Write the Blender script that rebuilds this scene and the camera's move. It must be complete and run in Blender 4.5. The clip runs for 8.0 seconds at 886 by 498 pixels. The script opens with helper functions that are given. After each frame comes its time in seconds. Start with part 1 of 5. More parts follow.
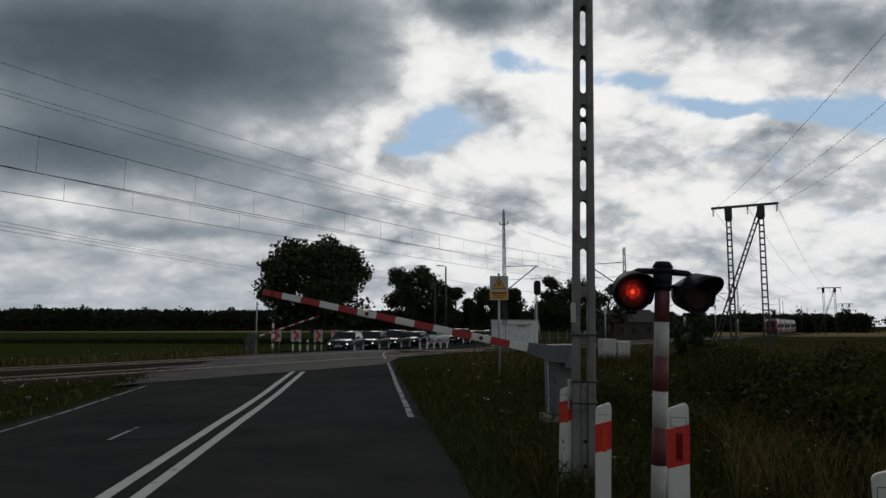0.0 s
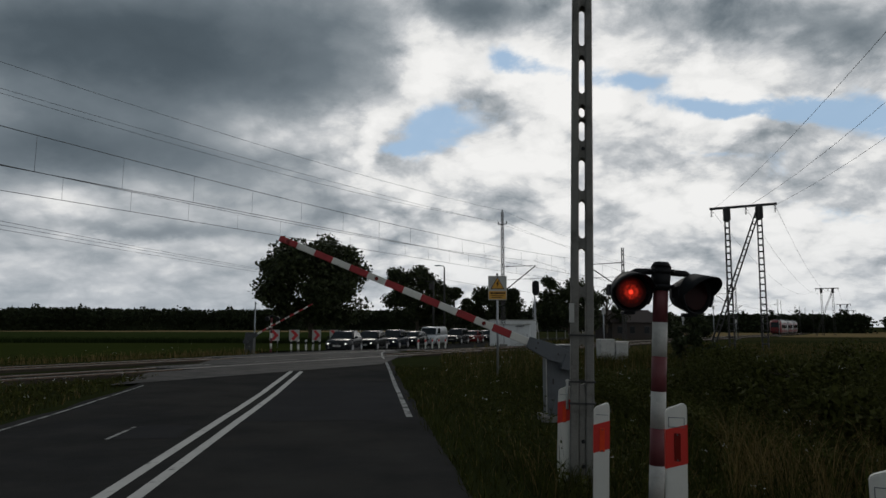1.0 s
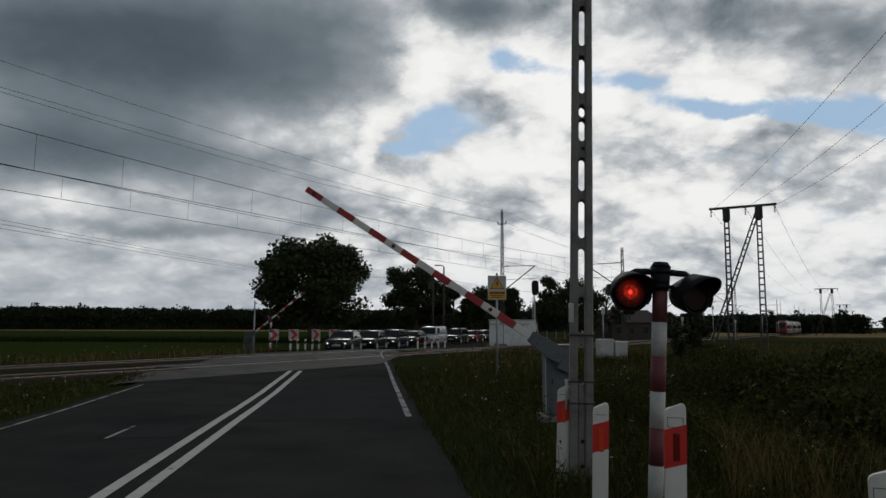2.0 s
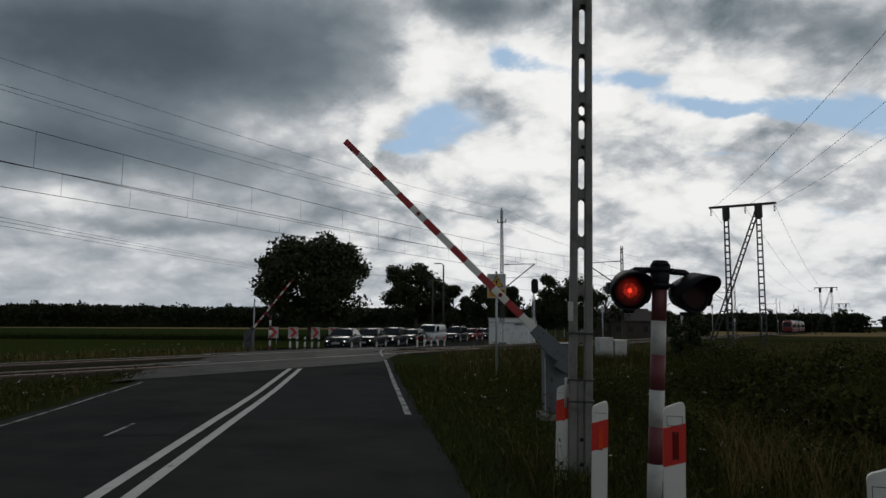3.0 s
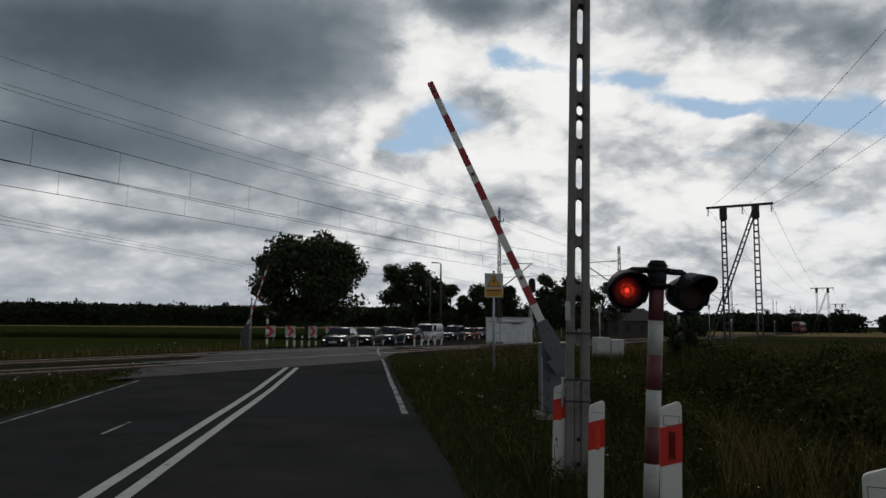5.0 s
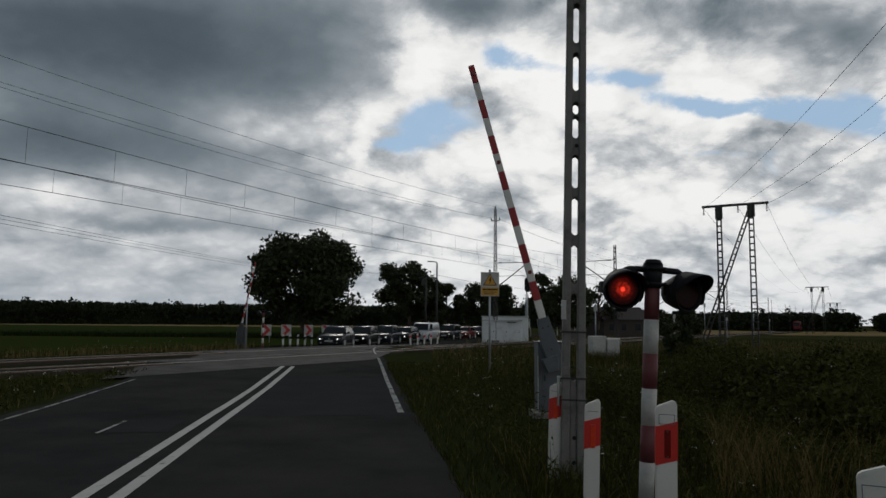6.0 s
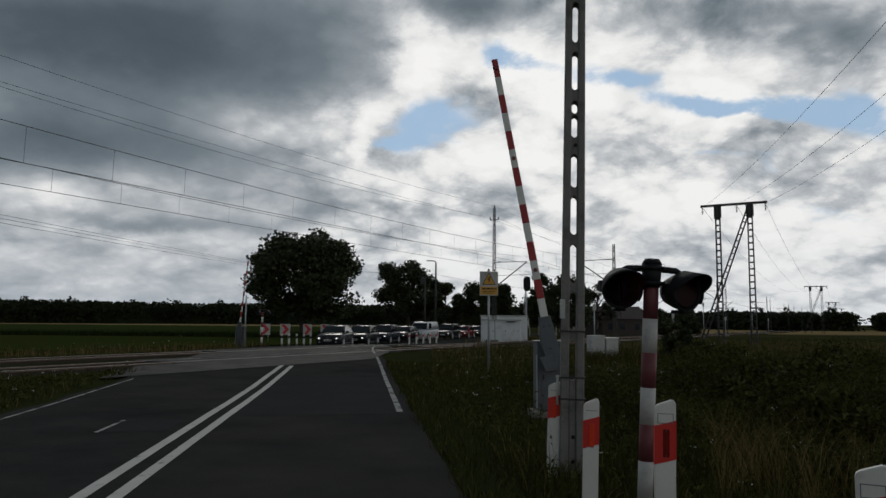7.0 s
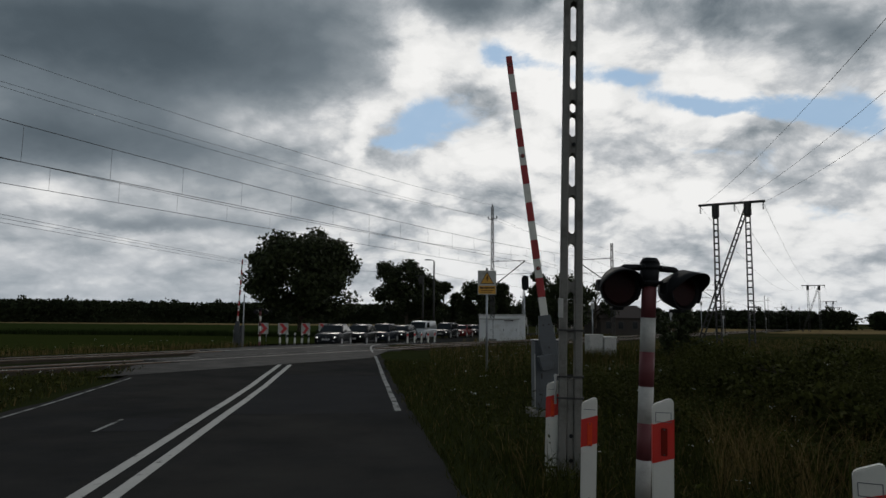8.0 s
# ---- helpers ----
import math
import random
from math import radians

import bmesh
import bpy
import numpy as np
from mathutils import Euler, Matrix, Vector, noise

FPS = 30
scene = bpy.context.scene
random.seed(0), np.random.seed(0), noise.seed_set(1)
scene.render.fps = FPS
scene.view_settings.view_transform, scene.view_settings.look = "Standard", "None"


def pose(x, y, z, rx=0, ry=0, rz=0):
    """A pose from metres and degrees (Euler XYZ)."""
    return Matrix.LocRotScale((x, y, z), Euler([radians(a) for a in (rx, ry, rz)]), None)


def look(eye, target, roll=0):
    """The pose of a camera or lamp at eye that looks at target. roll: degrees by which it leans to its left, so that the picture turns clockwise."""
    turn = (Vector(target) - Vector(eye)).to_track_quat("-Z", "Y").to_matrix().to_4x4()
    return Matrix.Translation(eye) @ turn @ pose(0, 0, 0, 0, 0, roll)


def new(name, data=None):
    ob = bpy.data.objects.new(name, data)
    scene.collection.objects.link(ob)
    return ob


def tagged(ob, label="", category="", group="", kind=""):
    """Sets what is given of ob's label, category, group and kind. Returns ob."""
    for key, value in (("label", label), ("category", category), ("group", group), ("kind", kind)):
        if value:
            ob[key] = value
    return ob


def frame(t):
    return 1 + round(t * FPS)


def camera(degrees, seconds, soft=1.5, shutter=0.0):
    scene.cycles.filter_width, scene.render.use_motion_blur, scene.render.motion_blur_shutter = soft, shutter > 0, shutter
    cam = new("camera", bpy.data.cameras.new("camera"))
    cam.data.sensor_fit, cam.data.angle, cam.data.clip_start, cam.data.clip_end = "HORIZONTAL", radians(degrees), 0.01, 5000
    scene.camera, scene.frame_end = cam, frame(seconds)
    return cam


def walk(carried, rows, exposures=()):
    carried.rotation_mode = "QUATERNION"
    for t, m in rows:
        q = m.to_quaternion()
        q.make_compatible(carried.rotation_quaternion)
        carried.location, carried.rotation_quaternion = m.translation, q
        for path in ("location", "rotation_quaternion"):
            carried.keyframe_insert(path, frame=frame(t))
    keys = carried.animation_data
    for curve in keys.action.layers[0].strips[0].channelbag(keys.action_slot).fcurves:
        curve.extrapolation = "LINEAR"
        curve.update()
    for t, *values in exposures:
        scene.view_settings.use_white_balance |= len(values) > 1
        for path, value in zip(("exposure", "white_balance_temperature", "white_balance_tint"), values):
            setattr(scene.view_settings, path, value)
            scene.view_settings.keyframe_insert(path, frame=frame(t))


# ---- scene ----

EYE = Vector((0.0, 0.0, 1.65))


def aim(yaw, pitch, roll):
    """Camera pose: yaw to the right, pitch up, lean to the left, in degrees."""
    y, p = radians(yaw), radians(pitch)
    way = Vector((math.sin(y) * math.cos(p), math.cos(y) * math.cos(p), math.sin(p)))
    return look(EYE, EYE + way, roll)


cam = camera(65.0, 8.0, soft=1.5)
walk(cam, [
    (0.0, aim(-0.000, 6.310, 0.000)),
    (0.5, aim(0.096, 6.288, 0.068)),
    (1.0, aim(0.121, 6.302, 0.095)),
    (1.5, aim(0.134, 6.323, 0.137)),
    (3.0, aim(0.182, 6.125, 0.314)),
    (3.5, aim(0.180, 6.118, 0.358)),
    (4.0, aim(0.237, 6.080, 0.460)),
    (4.5, aim(0.286, 6.080, 0.486)),
    (6.0, aim(0.718, 5.971, 0.490)),
    (6.5, aim(0.814, 5.918, 0.535)),
    (7.0, aim(0.806, 5.912, 0.490)),
    (7.5, aim(0.838, 5.879, 0.482)),
    (8.0, aim(0.958, 5.837, 0.471)),
])


# ---- node helper ----
class Nodes:
    def __init__(self, tree):
        self.t = tree

    def node(self, kind):
        return self.t.nodes.new(kind)

    def put(self, socket, v):
        if isinstance(v, bpy.types.NodeSocket):
            self.t.links.new(v, socket)
        elif v is not None:
            socket.default_value = v

    def math(self, op, a, b=None, c=None, clamp=False):
        n = self.node("ShaderNodeMath")
        n.operation, n.use_clamp = op, clamp
        for s, v in zip(n.inputs, (a, b, c)):
            self.put(s, v)
        return n.outputs[0]

    def vec(self, op, a, b=None, scale=None):
        n = self.node("ShaderNodeVectorMath")
        n.operation = op
        self.put(n.inputs[0], a)
        self.put(n.inputs[1], b)
        self.put(n.inputs[3], scale)
        return n.outputs[0]

    def join(self, x, y, z):
        n = self.node("ShaderNodeCombineXYZ")
        for s, v in zip(n.inputs, (x, y, z)):
            self.put(s, v)
        return n.outputs[0]

    def split(self, v):
        n = self.node("ShaderNodeSeparateXYZ")
        self.put(n.inputs[0], v)
        return n.outputs

    def noise(self, v, scale, detail=4.0, rough=0.55, distort=0.0, colour=False):
        n = self.node("ShaderNodeTexNoise")
        self.put(n.inputs["Vector"], v)
        n.inputs["Scale"].default_value = scale
        n.inputs["Detail"].default_value = detail
        n.inputs["Roughness"].default_value = rough
        n.inputs["Distortion"].default_value = distort
        return n.outputs["Color" if colour else "Fac"]

    def mapr(self, v, a, b, c=0.0, d=1.0, smooth=False):
        n = self.node("ShaderNodeMapRange")
        if smooth:
            n.interpolation_type = "SMOOTHSTEP"
        for s, x in zip(n.inputs, (v, a, b, c, d)):
            self.put(s, x)
        return n.outputs[0]

    def mix(self, f, a, b, blend="MIX"):
        n = self.node("ShaderNodeMix")
        n.data_type, n.blend_type = "RGBA", blend
        self.put(n.inputs[0], f)
        self.put(n.inputs[6], a if isinstance(a, bpy.types.NodeSocket) else (*a, 1))
        self.put(n.inputs[7], b if isinstance(b, bpy.types.NodeSocket) else (*b, 1))
        return n.outputs[2]

    def ramp(self, f, stops):
        n = self.node("ShaderNodeValToRGB")
        r = n.color_ramp
        while len(r.elements) < len(stops):
            r.elements.new(0.5)
        for e, (p, c) in zip(r.elements, stops):
            e.position, e.color = p, (*c, 1)
        self.put(n.inputs[0], f)
        return n.outputs[0]


# ---- sky: broken storm clouds over a pale blue gap, the sun behind them ahead ----
SUN_EL, SUN_AZ = 33.0, -4.0
world = bpy.data.worlds.new("sky")
scene.world = world
world.use_nodes = True


def build_sky():
    k = Nodes(world.node_tree)
    world.node_tree.nodes.clear()
    d = k.node("ShaderNodeTexCoord").outputs["Generated"]
    dx, dy, dz = k.split(d)
    up = k.math("MAXIMUM", dz, 0.0)
    flat = k.math("ADD", up, 0.42)
    plane = k.join(k.math("DIVIDE", dx, flat), k.math("DIVIDE", dy, flat), 0.0)
    # slope coordinates towards +y, with ragged edges at two sizes
    front = k.math("MAXIMUM", dy, 0.05)
    ahead = k.mapr(dy, 0.1, 0.4, smooth=True)
    broad = k.split(k.vec("SUBTRACT", k.noise(plane, 2.4, 3.0, 0.55, 0.0, True), (0.5, 0.5, 0.5)))
    curl = k.split(k.vec("SUBTRACT", k.noise(plane, 9.0, 8.0, 0.62, 0.0, True), (0.5, 0.5, 0.5)))
    u, v = k.math("DIVIDE", dx, front), k.math("DIVIDE", dz, front)
    u = k.math("MULTIPLY_ADD", curl[0], 0.055, k.math("MULTIPLY_ADD", broad[0], 0.10, u))
    v = k.math("MULTIPLY_ADD", curl[1], 0.045, k.math("MULTIPLY_ADD", broad[1], 0.05, v))

    def heaps(rows, sign=1.0, total=0.0):
        for u0, v0, a, b, h in rows:
            x = k.math("MULTIPLY", k.math("SUBTRACT", u, u0), 1.0 / a)
            y = k.math("MULTIPLY", k.math("SUBTRACT", v, v0), 1.0 / b)
            r = k.math("MULTIPLY_ADD", x, x, k.math("MULTIPLY", y, y))
            g = k.math("MULTIPLY", k.math("EXPONENT", k.math("MULTIPLY", r, -0.8)), sign * h)
            total = k.math("MULTIPLY_ADD", g, ahead, total)
        return total

    # billows: rounded heads at falling sizes, and soft drifting grey
    bent = k.vec("ADD", plane, k.vec("SCALE", k.join(curl[0], curl[1], 0.0), scale=0.10))
    billow = 0.0
    for size, amount in ((5.0, 0.50), (11.0, 0.32), (26.0, 0.18)):
        cell = k.node("ShaderNodeTexVoronoi")
        cell.feature = "SMOOTH_F1"
        k.put(cell.inputs["Vector"], bent)
        cell.inputs["Scale"].default_value = size
        cell.inputs["Smoothness"].default_value = 0.35
        billow = k.math("MULTIPLY_ADD", k.math("SUBTRACT", 0.5, cell.outputs["Distance"]), amount, billow)
    wisps = k.math("SUBTRACT", k.noise(plane, 6.0, 12.0, 0.72, 0.3), 0.5)
    drift = k.math("SUBTRACT", k.noise(plane, 1.7, 6.0, 0.55, 0.2), 0.5)
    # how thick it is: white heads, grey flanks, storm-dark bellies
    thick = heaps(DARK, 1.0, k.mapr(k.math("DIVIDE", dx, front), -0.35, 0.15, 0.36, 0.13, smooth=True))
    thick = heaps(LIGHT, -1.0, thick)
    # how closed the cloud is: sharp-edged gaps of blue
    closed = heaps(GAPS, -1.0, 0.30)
    closed = k.math("MULTIPLY_ADD", billow, 0.45, k.math("MULTIPLY_ADD", wisps, 1.0, closed))
    closed = k.math("MULTIPLY_ADD", k.math("MAXIMUM", k.math("SUBTRACT", thick, 0.22), 0.0), 1.3, closed)
    closed = k.math("ADD", closed, k.mapr(dy, 0.75, 0.3, 0.0, 0.4, smooth=True))
    cover = k.mapr(closed, -0.20, 0.13, 0.04, 1.0, smooth=True)
    calm = k.mapr(thick, 0.32, 0.62, 1.0, 0.28, smooth=True)
    calm = k.math("MULTIPLY", calm, k.mapr(u, -0.34, 0.0, 0.5, 1.0, smooth=True))
    rough = k.math("MULTIPLY_ADD", drift, 0.45, k.math("MULTIPLY_ADD", wisps, 0.80, k.math("MULTIPLY", billow, -1.15)))
    thick = k.math("MULTIPLY_ADD", rough, calm, thick)
    # unseen darker cloud added overhead and behind to lower the light on the ground
    thick = k.math("ADD", thick, k.mapr(dz, 0.44, 0.66, 0.0, 0.34, smooth=True))
    thick = k.math("ADD", thick, k.mapr(dy, 0.6, 0.1, 0.0, UNSEEN_DECK, smooth=True), clamp=True)
    nish = k.node("ShaderNodeTexSky")
    nish.sky_type, nish.sun_disc = "NISHITA", False
    nish.air_density, nish.dust_density, nish.ozone_density = 1.2, 0.1, 5.0
    nish.sun_elevation, nish.sun_rotation = radians(SUN_EL), radians(SUN_AZ)
    blue = k.mix(0.75, k.vec("SCALE", nish.outputs[0], scale=SKY_BLUE), (0.38, 0.53, 0.70))
    col = k.mix(cover, blue, k.ramp(thick, CLOUD_TONES))
    # pale haze towards the horizon
    haze = k.math("POWER", k.math("SUBTRACT", 1.0, up, clamp=True), 12.0)
    col = k.mix(k.math("MULTIPLY", haze, 0.5), col, (0.47, 0.52, 0.58))
    bg = k.node("ShaderNodeBackground")
    k.put(bg.inputs[0], col)
    bg.inputs[1].default_value = 1.0
    out = k.node("ShaderNodeOutputWorld")
    world.node_tree.links.new(bg.outputs[0], out.inputs[0])


SKY_BLUE = 0.07
UNSEEN_DECK = 0.20
CLOUD_TONES = [(0.0, (0.90, 0.895, 0.88)), (0.16, (0.80, 0.80, 0.79)), (0.32, (0.52, 0.54, 0.56)), (0.50, (0.285, 0.318, 0.345)),
               (0.66, (0.148, 0.180, 0.206)), (0.84, (0.076, 0.100, 0.120)), (1.0, (0.052, 0.070, 0.085))]
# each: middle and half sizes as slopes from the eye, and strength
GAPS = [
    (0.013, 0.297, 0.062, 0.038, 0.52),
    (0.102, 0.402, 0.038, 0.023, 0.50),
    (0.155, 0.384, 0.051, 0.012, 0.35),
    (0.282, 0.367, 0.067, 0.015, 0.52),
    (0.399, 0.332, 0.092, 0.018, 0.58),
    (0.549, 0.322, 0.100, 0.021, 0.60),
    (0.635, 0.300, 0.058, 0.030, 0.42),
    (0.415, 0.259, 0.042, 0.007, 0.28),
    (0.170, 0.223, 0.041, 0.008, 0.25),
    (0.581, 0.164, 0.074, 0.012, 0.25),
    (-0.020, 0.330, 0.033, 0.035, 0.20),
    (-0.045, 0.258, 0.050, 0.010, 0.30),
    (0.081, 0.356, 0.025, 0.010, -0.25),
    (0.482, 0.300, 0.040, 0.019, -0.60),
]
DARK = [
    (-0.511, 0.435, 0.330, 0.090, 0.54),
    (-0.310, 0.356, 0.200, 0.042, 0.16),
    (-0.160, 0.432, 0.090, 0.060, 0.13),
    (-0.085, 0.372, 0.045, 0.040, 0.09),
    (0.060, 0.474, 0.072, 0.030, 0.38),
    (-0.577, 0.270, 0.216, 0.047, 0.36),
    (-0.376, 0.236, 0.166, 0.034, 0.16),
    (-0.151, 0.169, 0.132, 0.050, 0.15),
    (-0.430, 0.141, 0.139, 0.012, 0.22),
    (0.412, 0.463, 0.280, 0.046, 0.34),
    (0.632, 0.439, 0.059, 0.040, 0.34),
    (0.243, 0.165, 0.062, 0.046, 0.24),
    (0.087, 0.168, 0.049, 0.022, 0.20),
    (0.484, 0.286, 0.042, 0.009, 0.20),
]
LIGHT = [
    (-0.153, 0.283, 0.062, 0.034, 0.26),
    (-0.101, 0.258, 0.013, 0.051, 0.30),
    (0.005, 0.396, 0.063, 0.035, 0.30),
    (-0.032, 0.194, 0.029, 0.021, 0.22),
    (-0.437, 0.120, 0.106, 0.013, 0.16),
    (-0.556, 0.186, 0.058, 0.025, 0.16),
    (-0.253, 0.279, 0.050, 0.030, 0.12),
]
build_sky()
sun = new("sun", bpy.data.lights.new("sun", "SUN"))
sun.data.energy, sun.data.angle, sun.data.color = 0.5, radians(14), (1.0, 0.95, 0.88)
sun.matrix_world = look((0, 0, 30), Vector((0, 0, 30)) - Vector((math.sin(radians(SUN_AZ)), math.cos(radians(SUN_AZ)), math.tan(radians(SUN_EL)))))


# ---- materials ----
def mat(name, colour, rough=0.6, metal=0.0, vary=0.25, scale=6.0, fine=60.0, bump=0.0, spots=None, island=0.0, spec=0.4, random_ob=0.0):
    """Principled material: large stains, fine grain, optional second colour in spots, tone by piece."""
    m = bpy.data.materials.new(name)
    m.use_nodes = True
    k = Nodes(m.node_tree)
    b = m.node_tree.nodes["Principled BSDF"]
    pos = k.node("ShaderNodeTexCoord").outputs["Object"]
    big = k.noise(pos, scale, 5.0, 0.6)
    small = k.noise(pos, fine, 4.0, 0.65)
    tone = k.math("MULTIPLY_ADD", k.math("SUBTRACT", big, 0.5), 2.0 * vary, 1.0)
    tone = k.math("MULTIPLY_ADD", k.math("SUBTRACT", small, 0.5), 1.2 * vary, tone)
    if island:
        r = k.node("ShaderNodeNewGeometry").outputs["Random Per Island"]
        tone = k.math("MULTIPLY", tone, k.mapr(r, 0.0, 1.0, 1 - island, 1 + island))
    if random_ob:
        r = k.node("ShaderNodeObjectInfo").outputs["Random"]
        tone = k.math("MULTIPLY", tone, k.mapr(r, 0.0, 1.0, 1 - random_ob, 1 + random_ob))
    base = None
    if spots:
        c2, s2, lo, hi = spots
        f = k.mapr(k.noise(pos, s2, 6.0, 0.65), lo, hi)
        base = k.mix(f, colour, c2)
    col = k.vec("SCALE", base if base is not None else (*colour,), scale=tone)
    k.put(b.inputs["Base Color"], col)
    k.put(b.inputs["Roughness"], k.math("MULTIPLY_ADD", k.math("SUBTRACT", big, 0.5), 0.25, rough, clamp=True))
    b.inputs["Metallic"].default_value = metal
    b.inputs["Specular IOR Level"].default_value = spec
    if bump:
        n = k.node("ShaderNodeBump")
        n.inputs["Strength"].default_value = bump
        n.inputs["Distance"].default_value = 0.02
        k.put(n.inputs["Height"], small)
        k.put(b.inputs["Normal"], n.outputs[0])
    return m


def glow(name, colour, strength):
    m = mat(name, colour, 0.3)
    b = m.node_tree.nodes["Principled BSDF"]
    b.inputs["Emission Color"].default_value = (*colour, 1)
    b.inputs["Emission Strength"].default_value = strength
    return m


M_ASPHALT = mat("asphalt", (0.045, 0.0435, 0.041), 0.85, 0, 0.34, 0.75, 90.0, 0.5, ((0.034, 0.034, 0.034), 0.30, 0.42, 0.62), spec=0.0)
M_PATCH = mat("asphalt_patch", (0.042, 0.042, 0.043), 0.85, 0, 0.2, 0.8, 90.0, 0.5, spec=0.0)
M_CROSSING = mat("crossing_surface", (0.068, 0.065, 0.060), 0.8, 0, 0.35, 0.7, 40.0, 0.4, ((0.045, 0.043, 0.041), 1.1, 0.45, 0.6), spec=0.05)
M_PAINT = mat("road_paint", (0.50, 0.49, 0.465), 0.6, 0, 0.18, 2.0, 70.0, 0.3, ((0.16, 0.16, 0.16), 5.0, 0.60, 0.72), spec=0.0)
M_PAINT_WORN = mat("worn_road_paint", (0.34, 0.34, 0.33), 0.7, 0, 0.3, 1.5, 60.0, 0.3, ((0.07, 0.07, 0.07), 3.0, 0.48, 0.62), spec=0.0)
M_GROUND = mat("ground", (0.026, 0.031, 0.012), 0.95, 0, 0.35, 0.06, 1.2, 0.0, ((0.05, 0.044, 0.02), 0.02, 0.48, 0.62), spec=0.0)
M_BALLAST = mat("ballast", (0.036, 0.030, 0.024), 0.9, 0, 0.4, 2.0, 25.0, 0.8, spec=0.0)
M_RAIL = mat("rail_steel", (0.20, 0.13, 0.09), 0.6, 0.3, 0.3, 3.0)
M_RAILTOP = mat("rail_head", (0.26, 0.25, 0.24), 0.5, 0.8, 0.1, 3.0)
M_SLEEPER = mat("concrete_sleeper", (0.045, 0.040, 0.033), 0.9, 0, 0.3, 3.0, spec=0.0)
M_POLE = mat("weathered_concrete", (0.205, 0.195, 0.175), 0.9, 0, 0.28, 2.0, 55.0, 0.5, ((0.12, 0.115, 0.10), 3.0, 0.5, 0.66))
M_WHITE = mat("white_plastic", (0.66, 0.64, 0.58), 0.45, 0, 0.08, 3.0, 80.0, 0.0, ((0.55, 0.53, 0.48), 4.0, 0.56, 0.75))
M_RED = mat("red_reflective", (0.56, 0.028, 0.018), 0.4, 0, 0.1, 6.0)
M_DARKRED = mat("dark_red_reflector", (0.16, 0.012, 0.008), 0.2, 0, 0.15, 9.0)
M_ORANGE = mat("orange_reflector", (0.72, 0.06, 0.02), 0.25, 0, 0.15, 9.0)
M_BOOMRED = mat("boom_red", (0.34, 0.026, 0.028), 0.45, 0, 0.1, 3.0, 60.0, 0.0, ((0.22, 0.02, 0.02), 5.0, 0.55, 0.75))
M_MASTRED = mat("faded_red_paint", (0.13, 0.034, 0.038), 0.6, 0, 0.2, 4.0, 60.0, 0.1)
M_MASTWHITE = mat("dirty_white_paint", (0.44, 0.43, 0.40), 0.6, 0, 0.2, 3.0, 60.0, 0.1, ((0.30, 0.29, 0.26), 5.0, 0.5, 0.72))
M_GALV = mat("galvanised_steel", (0.36, 0.37, 0.38), 0.5, 0.6, 0.15, 8.0)
M_GREY = mat("grey_blue_paint", (0.105, 0.112, 0.120), 0.5, 0, 0.12, 3.0, 40.0, 0.0, ((0.07, 0.073, 0.076), 4.0, 0.5, 0.75))
M_GREY_DARK = mat("dull_grey_paint", (0.06, 0.063, 0.065), 0.6, 0, 0.15, 3.0)
M_BLACK = mat("black_housing", (0.011, 0.011, 0.012), 0.6, 0, 0.2, 6.0, spec=0.2)
M_STEEL = mat("dark_steel", (0.055, 0.052, 0.050), 0.7, 0.2, 0.25, 4.0)
M_WIRE = mat("wire", (0.04, 0.04, 0.042), 0.6, 0.3, 0.1)
M_BARK = mat("bark", (0.07, 0.055, 0.04), 0.95, 0, 0.35, 2.0, 20.0, 0.8)
M_LEAF = mat("oak_leaves", (0.032, 0.040, 0.013), 0.7, 0, 0.25, 0.4, 2.0, island=0.45, spec=0.25)
M_FOREST = mat("far_woods", (0.028, 0.036, 0.017), 0.9, 0, 0.3, 0.03, 0.4, island=0.35, spec=0.1)
M_GRASS = mat("verge_grass", (0.044, 0.048, 0.011), 0.8, 0, 0.2, 0.5, 3.0, island=0.4, spec=0.04)
M_DRY = mat("dry_grass", (0.16, 0.115, 0.045), 0.85, 0, 0.2, 0.4, 3.0, island=0.35, spec=0.04)
M_WEED = mat("weeds", (0.050, 0.053, 0.013), 0.8, 0, 0.25, 0.4, 3.0, island=0.4, spec=0.04)
M_FLOWER = mat("white_flowers", (0.72, 0.72, 0.66), 0.8, 0, 0.1)
M_CROP = mat("maize_crop", (0.025, 0.036, 0.011), 0.85, 0, 0.25, 0.1, 1.0, island=0.35, spec=0.0)
M_MEADOW = mat("meadow", (0.029, 0.038, 0.010), 0.95, 0, 0.25, 0.08, 1.5, spec=0.0)
M_WHEAT = mat("ripe_wheat", (0.20, 0.15, 0.075), 0.95, 0, 0.15, 0.05, 0.6, spec=0.0)


# ---- mesh helpers ----
def part(name, bm, material, parent, label=""):
    """One mesh object out of a bmesh, under a thing or a part (or at top level)."""
    me = bpy.data.meshes.new(name)
    bm.normal_update()
    bm.to_mesh(me)
    bm.free()
    for m in (material if isinstance(material, (list, tuple)) else [material]):
        me.materials.append(m)
    ob = new(name, me)
    ob.parent = parent
    if label:
        ob["label"] = label
    return ob


def thing(name, m, label, category, group="", kind=""):
    ob = new(name)
    ob.empty_display_size = 0.2
    ob.matrix_basis = m
    return tagged(ob, label, category, group, kind)


